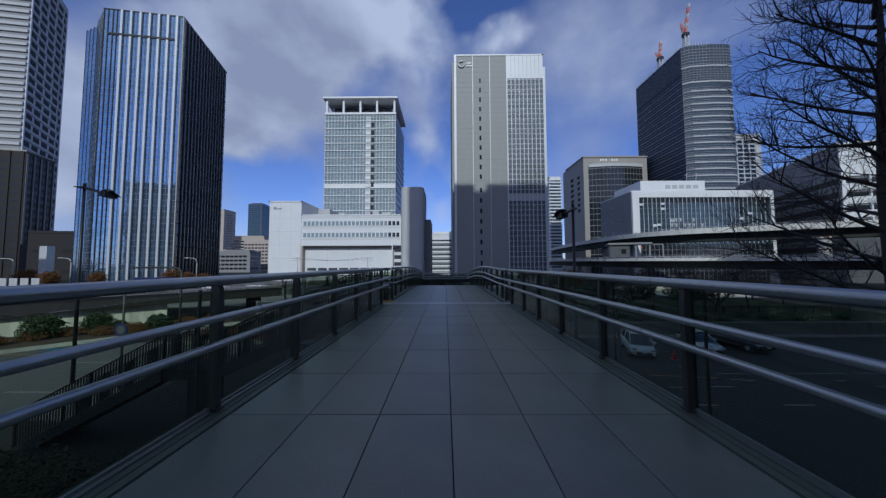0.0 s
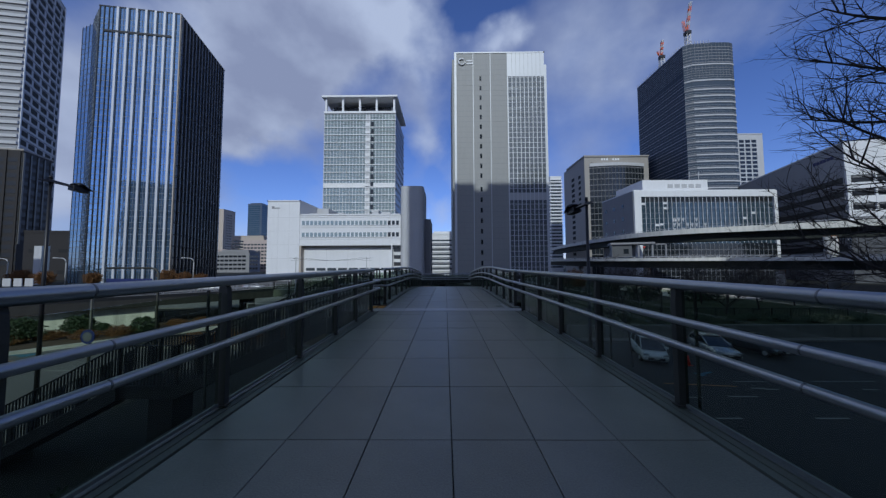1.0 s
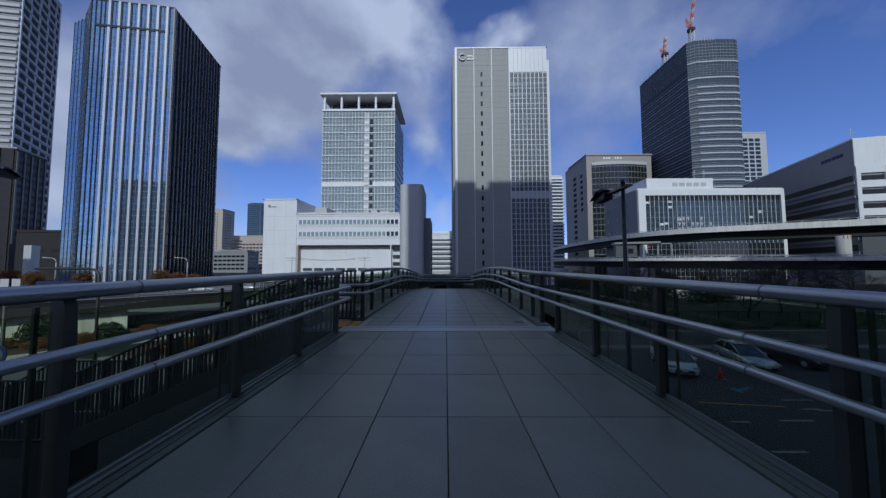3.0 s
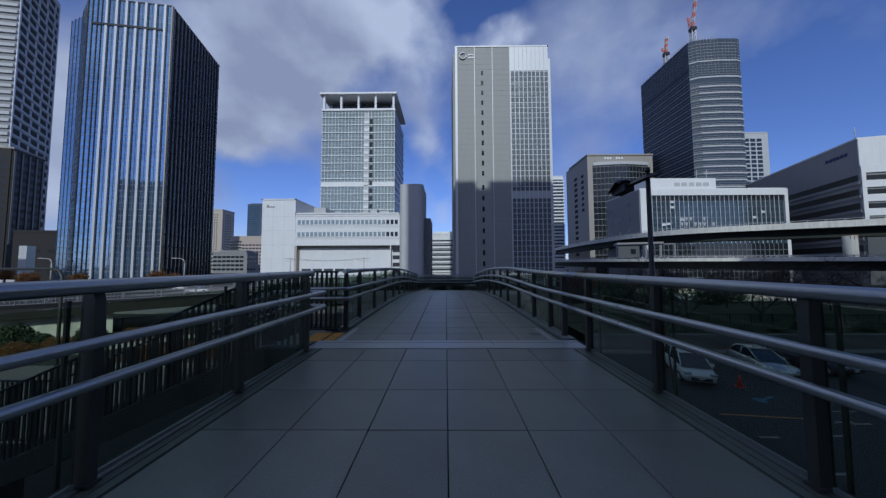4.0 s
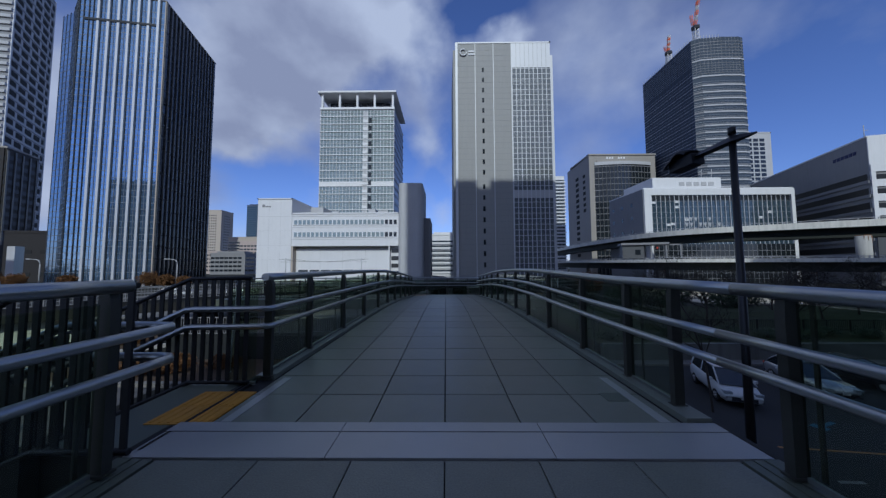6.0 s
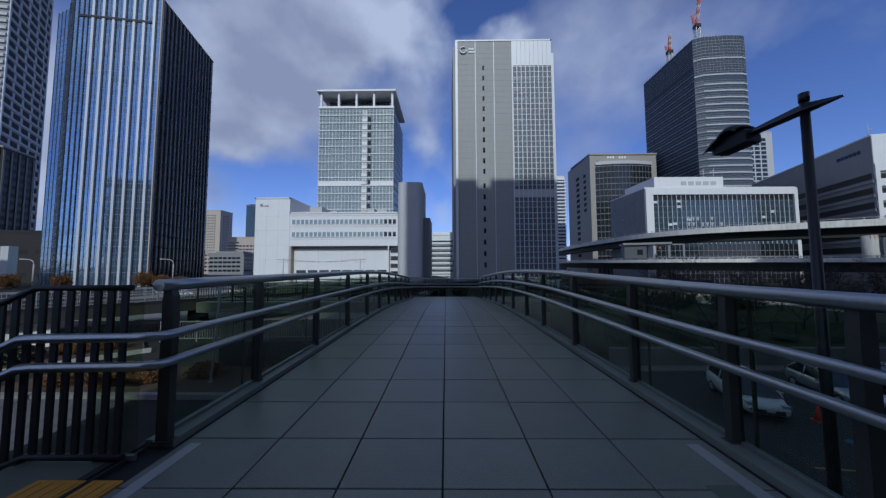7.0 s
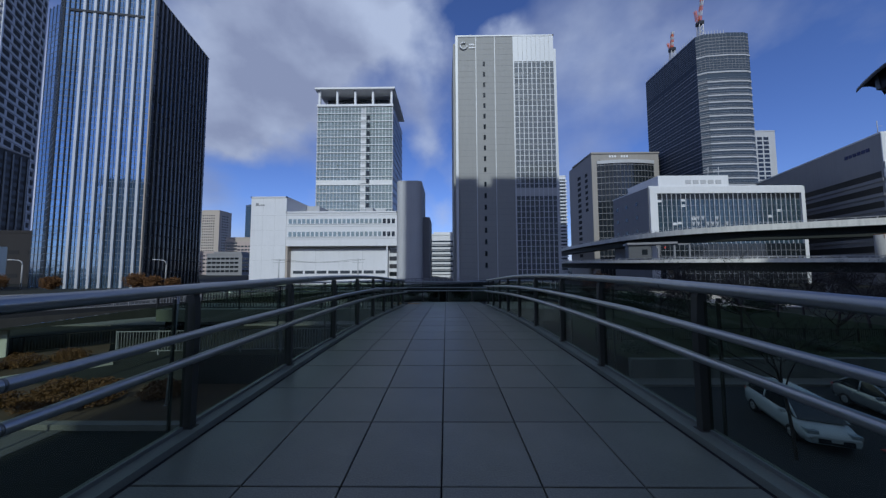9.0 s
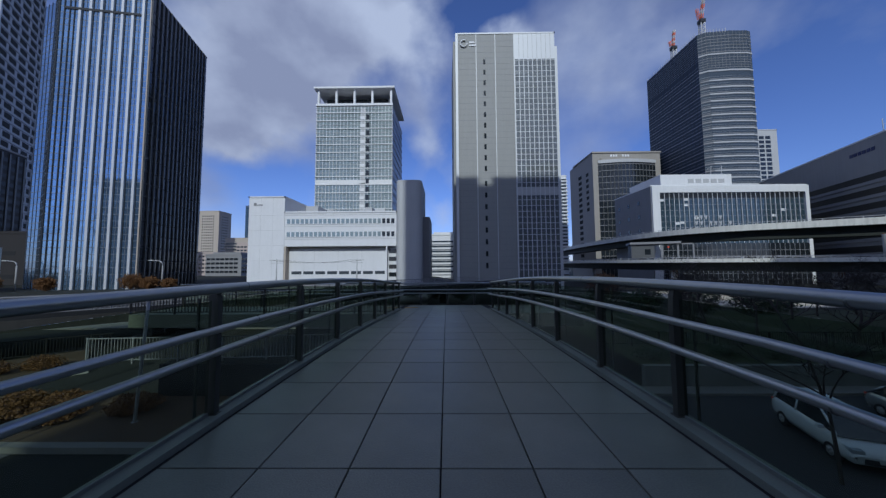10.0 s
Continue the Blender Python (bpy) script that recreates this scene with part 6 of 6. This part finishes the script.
# raised planting bed in front of the wall
bm = bmesh.new()
ribbon(bm, [along(t, 0, -0.2) for t in (-45, -30, 4.0)], 0.0, 6.0, LEFT_Z - 0.1, LEFT_Z + 0.22)
solid("planting_bed", bm, M_SOIL, "brown leaf-strewn planting bed below the wall", "planting bed", kind="structure")
bm = bmesh.new()
ribbon(bm, [along(t, 0, -6.2) for t in (-45, -30, 4.3)], 0.0, 0.22, LEFT_Z - 0.1, LEFT_Z + 0.26)
solid("kerb", bm, M_CONC, "pale concrete kerb of the planting bed", "kerb", kind="structure")
BZ = LEFT_Z + 0.2
for i, (x, y, r) in enumerate(((-25.0, 25.2, 0.95), (-29.3, 24.4, 1.15), (-28.2, 25.0, 0.6), (-30.6, 21.9, 1.35), (-35.0, 20.0, 1.3), (-40.0, 16.0, 1.4))):
    shrub("round_shrub", "clipped dark green round shrub", (x, y, BZ), (r, r, r * 0.85), M_LEAFG, 2600, 0.09, 20 + i, "clipped shrubs")
rnd0 = random.Random(3)
for k in range(14):
    x, y, _ = along(2.5 - 1.75 * k, 0, -3.9 + rnd0.uniform(-0.9, 0.9))
    shrub("russet_shrub", "low russet autumn shrub", (x, y, BZ - 0.05), (1.15, 0.8, 0.42 + 0.15 * rnd0.random()), M_LEAFO, 2200, 0.05, 60 + k, "russet shrubs")
for k, (x, y) in enumerate(((-14.6, 22.9), (-16.2, 22.4), (-18.4, 22.5), (-15.4, 23.8), (-17.2, 23.8), (-12.4, 23.6))):
    shrub("russet_shrub", "low russet autumn shrub", (x, y, LEFT_Z + 0.1), (1.1, 0.8, 0.45), M_LEAFO, 2600, 0.05, 90 + k, "russet shrubs")
for k, (x, y, r, h) in enumerate(((-8.6, 5.6, 1.4, 1.55), (-7.2, 4.2, 1.2, 1.5), (-10.4, 6.0, 1.3, 1.3), (-6.0, 2.6, 1.2, 1.5))):
    shrub("olive_bush", "loose olive-brown bush below the bridge", (x, y, LEFT_Z - 0.5), (r, r, h), M_GRASSB, 4200, 0.045, 170 + k, "olive bushes")
for k, (x, y, r, h) in enumerate(((-4.6, 6.3, 1.2, 1.2), (-6.6, 7.3, 1.2, 1.1), (-5.0, 8.2, 1.1, 1.0), (-4.3, 3.9, 1.1, 1.3), (-8.6, 7.9, 1.0, 0.9))):
    shrub("evergreen_bush", "dark evergreen bush in the shade of the stair", (x, y, LEFT_Z - 0.9), (r, r, h), M_LEAFG, 2400, 0.08, 180 + k, "evergreen bushes")
slab("verge", -21, -3.4, 21.5, 25.0, LEFT_Z - 0.1, LEFT_Z + 0.14, M_SOIL, "brown planted verge beside the side street", "verge")
slab("verge_kerb", -21, -3.4, 21.15, 21.45, LEFT_Z - 0.1, LEFT_Z + 0.2, M_PAVE, "grey concrete kerb of the verge", "kerb")
for k, (x, y, s) in enumerate(((-80.5, 91.0, 0.7), (-86.0, 91.5, 0.85), (-76.5, 92.5, 0.6), (-105.0, 88.0, 0.7), (-117.0, 86.0, 0.8), (-124.0, 86.0, 0.9), (26.5, 62.0, 0.9))):
    shrub("russet_tree", "small rust-brown street tree", (x, y, LEFT_Z + 0.5), (3.4 * s, 3.0 * s, 3.0 * s), M_LEAFO, 3600, 0.16, 120 + k, "rust-brown trees")
for k in range(9):
    shrub("hedge", "dark green hedge clump in the plaza", (-34.0 + 4.6 * k, 62.0 + (k * 7) % 9, LEFT_Z + 0.1), (2.2, 1.5, 1.3), M_LEAFG, 900, 0.16, 140 + k, "plaza hedges")

gp = thing("slim_pole", "slim grey steel pole leaning on the verge", "pole", at=(-11.5, 22.8, LEFT_Z + 0.1))
bm = bmesh.new()
tube(bm, [(0, 0, 0), (0.28, 0, 4.45), (0.3, 0, 4.6), (0.2, -0.05, 4.75)], 0.05, seg=8)
part("shaft", bm, M_LGREY, gp)
tube_bm = bmesh.new()
tube(tube_bm, [(0, 0, 0), (0, 0, 0.05)], 0.11, seg=10)
part("foot_plate", tube_bm, M_MGREY, gp)

# bank beyond the avenue: wall, grass and hedge
def bank_z(y):
    """Height of the grassed bank: rising from the wall, then falling away."""
    return -4.55 + 0.35 * (y - 30.35) / 13.65 if y < 44 else -4.2 - 1.4 * (y - 44) / 16


slab("bank_wall", 12.0, 120, 30.0, 30.35, GROUND - 0.3, -4.45, M_BANKW, "dull grey low concrete wall along the pavement", "wall")
bm = bmesh.new()
v = [bm.verts.new((x, y, bank_z(y))) for x, y in ((12, 30.35), (140, 30.35), (140, 44), (12, 44), (12, 60), (140, 60))]
bm.faces.new((v[0], v[1], v[2], v[3]))
bm.faces.new((v[3], v[2], v[5], v[4]))
solid("bank", bm, M_GRASS, "dull green grassed bank behind the low wall", "bank", kind="structure")
for k in range(12):
    shrub("bank_shrub", "dark green shrub on the grassed bank", (13.5 + 2.7 * k, 31.6 + (k * 5 % 3) * 0.6, -4.5), (1.4, 0.8, 0.5), M_LEAFG, 700, 0.09, 200 + k, "bank shrubs")


for k in (0, 1, 2, 3, 4, 9, 10, 11, 12, 13, 14, 15):
    shrub("evergreen_clump", "tall dark evergreen clump below the ramp", (24.0 + 6.2 * k, 60.0 - 0.9 * k - (k * 5 % 4) * 1.5, bank_z(60.0 - 0.9 * k - (k * 5 % 4) * 1.5) - 0.1), (3.9, 2.4, 2.1 + 0.2 * (k % 3)), M_LEAFG, 1500, 0.26, 300 + k, "evergreen clumps")


# ---- bare trees ----
def bare_tree(label, at, h, seed, spread=0.55, depth=5, r0=0.16, lean=(0, 0), first=0.28, limb=0.7, crown=None, forks=(5, 4)):
    """Leafless tree: tapered trunk, forking limbs and fine twigs."""
    t = thing("bare_tree", label, "tree", "bare winter trees", at=at)
    rnd = random.Random(seed)
    trunk, limbs, twigs = bmesh.new(), bmesh.new(), bmesh.new()

    def grow(p, d, length, r, lev):
        bmx = trunk if lev == 0 else (limbs if lev < 3 else twigs)
        k = 4 if lev < 3 else 3
        pts, q = [p], p
        dd = d
        for _ in range(k):
            dd = (dd + Vector((rnd.gauss(0, 0.07), rnd.gauss(0, 0.07), rnd.gauss(0.05, 0.05)))).normalized()
            q = q + dd * length / k
            pts.append(q)
        tube(bmx, pts, r, r * 0.55, seg=8 if lev == 0 else (6 if lev < 3 else 3), caps=False)
        if lev >= depth:
            return
        n = forks[0] if lev == 0 else forks[1]
        for i in range(n):
            s = rnd.uniform(0.35, 1.0) if i else 1.0
            j = min(int(s * k), k - 1)
            base = pts[j].lerp(pts[j + 1], s * k - j)
            for attempt in range(6):
                side = Vector((rnd.gauss(0, 1), rnd.gauss(0, 1), rnd.gauss(0.15, 0.5))).normalized()
                nd = (dd * (1 - spread) + side * spread * rnd.uniform(0.7, 1.25)).normalized()
                if nd.z < -0.1:
                    nd.z *= -0.4
                reach = length * (limb if lev == 0 else 0.7) * rnd.uniform(0.83, 1.17)
                if not crown or (base + nd * reach - crown[0]).length < crown[1] * rnd.uniform(0.85, 1.06):
                    break
                reach *= 0.6
            grow(base, nd, reach, r * (0.55 if i else 0.62), lev + 1)

    grow(Vector((0, 0, -0.2)), Vector((lean[0], lean[1], 1)).normalized(), h * first, r0, 0)
    part("trunk", trunk, M_BARK, t)
    part("limb", limbs, M_BARK, t)
    tagged(part("twig", twigs, M_BARK, t), kind="stuff")
    return t


def spreading_tree(label, at, h, seed):
    """Wide bare crown: long arching limbs set round a straight trunk, with side branches and fine twigs."""
    t = thing("bare_tree", label, "tree", "bare winter trees", at=at)
    rnd = random.Random(seed)
    trunk, limbs, branches, twigs = bmesh.new(), bmesh.new(), bmesh.new(), bmesh.new()
    tube(trunk, [(0.06 * math.sin(k), 0.05 * math.cos(1.3 * k), h * k / 8 - 0.2 * (k == 0)) for k in range(9)], 0.17, 0.035, seg=9, caps=False)

    def shoot(bm, p, d, length, r, bend, n=5, seg=5):
        pts, q = [p], p
        for _ in range(n):
            d = (d + Vector((rnd.gauss(0, 0.06), rnd.gauss(0, 0.06), bend + rnd.gauss(0, 0.04)))).normalized()
            q = q + d * length / n
            pts.append(q)
        tube(bm, pts, r, r * 0.22, seg=seg, caps=False)
        return pts

    def off(pts, f):
        k = min(int(f * (len(pts) - 1)), len(pts) - 2)
        base = pts[k].lerp(pts[k + 1], f * (len(pts) - 1) - k)
        return base, (pts[k + 1] - pts[k]).normalized()

    def side(d, lo, hi):
        s_ = d.cross(Vector((rnd.gauss(0, 1), rnd.gauss(0, 1), rnd.gauss(0, 1)))).normalized()
        q = rnd.uniform(lo, hi)
        return d * math.cos(q) + s_ * math.sin(q)

    for i in range(40):
        q = 2.4 * i + rnd.uniform(-0.3, 0.3)
        f = 0.44 + 0.54 * i / 39
        rise = rnd.uniform(0.0, 0.6) + 0.4 * (f - 0.44)
        d = Vector((math.cos(q), math.sin(q), rise)).normalized()
        reach = 3.0 * (1.05 - 0.4 * (f - 0.44) / 0.54) * rnd.uniform(0.85, 1.05)
        limb = shoot(limbs, Vector((0, 0, h * f)), d, reach, 0.048, 0.03, 7, 6)
        for b in range(11):
            base, dd = off(limb, 0.18 + 0.8 * (b + rnd.random()) / 11)
            br = shoot(branches, base, side(dd, 0.5, 0.95), reach * rnd.uniform(0.26, 0.46), 0.016, 0.05, 5, 4)
            for w in range(6):
                base, de = off(br, 0.15 + 0.84 * (w + rnd.random()) / 6)
                tw = shoot(twigs, base, side(de, 0.45, 0.85), rnd.uniform(0.35, 0.75), 0.0075, 0.07, 3, 3)
                for _ in range(2):
                    base, dt = off(tw, rnd.uniform(0.2, 0.9))
                    shoot(twigs, base, side(dt, 0.5, 0.9), rnd.uniform(0.15, 0.35), 0.005, 0.05, 2, 3)
    part("trunk", trunk, M_BARK, t)
    part("limb", limbs, M_BARK, t)
    tagged(part("branch", branches, M_BARK, t), kind="stuff")
    tagged(part("twig", twigs, M_BARK, t), kind="stuff")
    return t


spreading_tree("large bare winter tree with dense dark twigs", (9.2, 5.6, GROUND), 14.0, 4)
for k, (x, y, h) in enumerate(((21.0, 36.0, 8.0), (26.5, 37.5, 8.5), (33.0, 36.0, 8.0), (15.6, 41.0, 7.0), (40.0, 39.0, 8.5), (48.0, 42.0, 9.0), (30.0, 47.0, 8.5), (58.0, 46.0, 9.5), (37.0, 44.0, 9.0), (44.0, 47.5, 9.5), (52.0, 50.0, 10.0), (24.0, 44.0, 8.5))):
    bare_tree("bare winter street tree on the bank", (x, y, bank_z(y) + 0.1), h, 30 + k, 0.6, 5, 0.11, (0, 0), 0.30)
bare_tree("small bare tree below the stair railing", (-5.6, 5.6, LEFT_Z - 0.6), 5.0, 77, 0.6, 4, 0.08, (0, 0), 0.3)
bare_tree("small bare tree below the stair railing", (-8.2, 3.6, LEFT_Z - 0.3), 5.2, 79, 0.6, 4, 0.08, (0, 0), 0.3)
bare_tree("slim bare tree by the avenue kerb", (13.3, 22.2, GROUND), 7.4, 81, 0.5, 4, 0.06, (0, 0), 0.66, 0.33)


# ---- far street clutter ----
def utility_pole(at, h):
    u = thing("utility_pole", "concrete utility pole with cross arms", "utility pole", "utility poles", at=at)
    bm = bmesh.new()
    tube(bm, [(0, 0, 0), (0, 0, h)], 0.2, 0.13, seg=8)
    part("pole", bm, M_LGREY, u)
    for z, w in ((h - 0.4, 2.0), (h - 1.2, 1.6)):
        part("cross_arm", box(-w, w, -0.07, 0.07, z, z + 0.16), M_LGREY, u)


UP = ((-46.5, 92.0), (-25.0, 94.0))
for x, y in UP:
    utility_pole((x, y, LEFT_Z), 8.3)
bm = bmesh.new()
for dx in (-1.8, 1.8):
    pts = []
    for k in range(13):
        t = k / 12
        pts.append((UP[0][0] + (UP[1][0] - UP[0][0]) * t + dx, 92 + 2 * t, LEFT_Z + 8.0 - 4 * t * (1 - t) * 0.8))
    tube(bm, pts, 0.035, seg=4)
solid("power_cable", bm, M_BLACK, "black power cables between two utility poles", "cable")

wb = thing("slat_barrier", "white slatted street barrier", "barrier", at=(-112.0, 78.0, LEFT_Z))
me = mesh_of(box(0, 2.2, -0.1, 0.1, 0.4, 2.5, 0.05), M_LGREY, "barrier_panel")
for k in range(6):
    piece("barrier_panel", me, wb, pose(-14 + 3.0 * k, 0, 0))
slab("gate_post", -129.0, -126.6, 92.0, 94.0, LEFT_Z, 7.9, M_LGREY, "pale square gate pillar beside the mirror tower", "pillar")
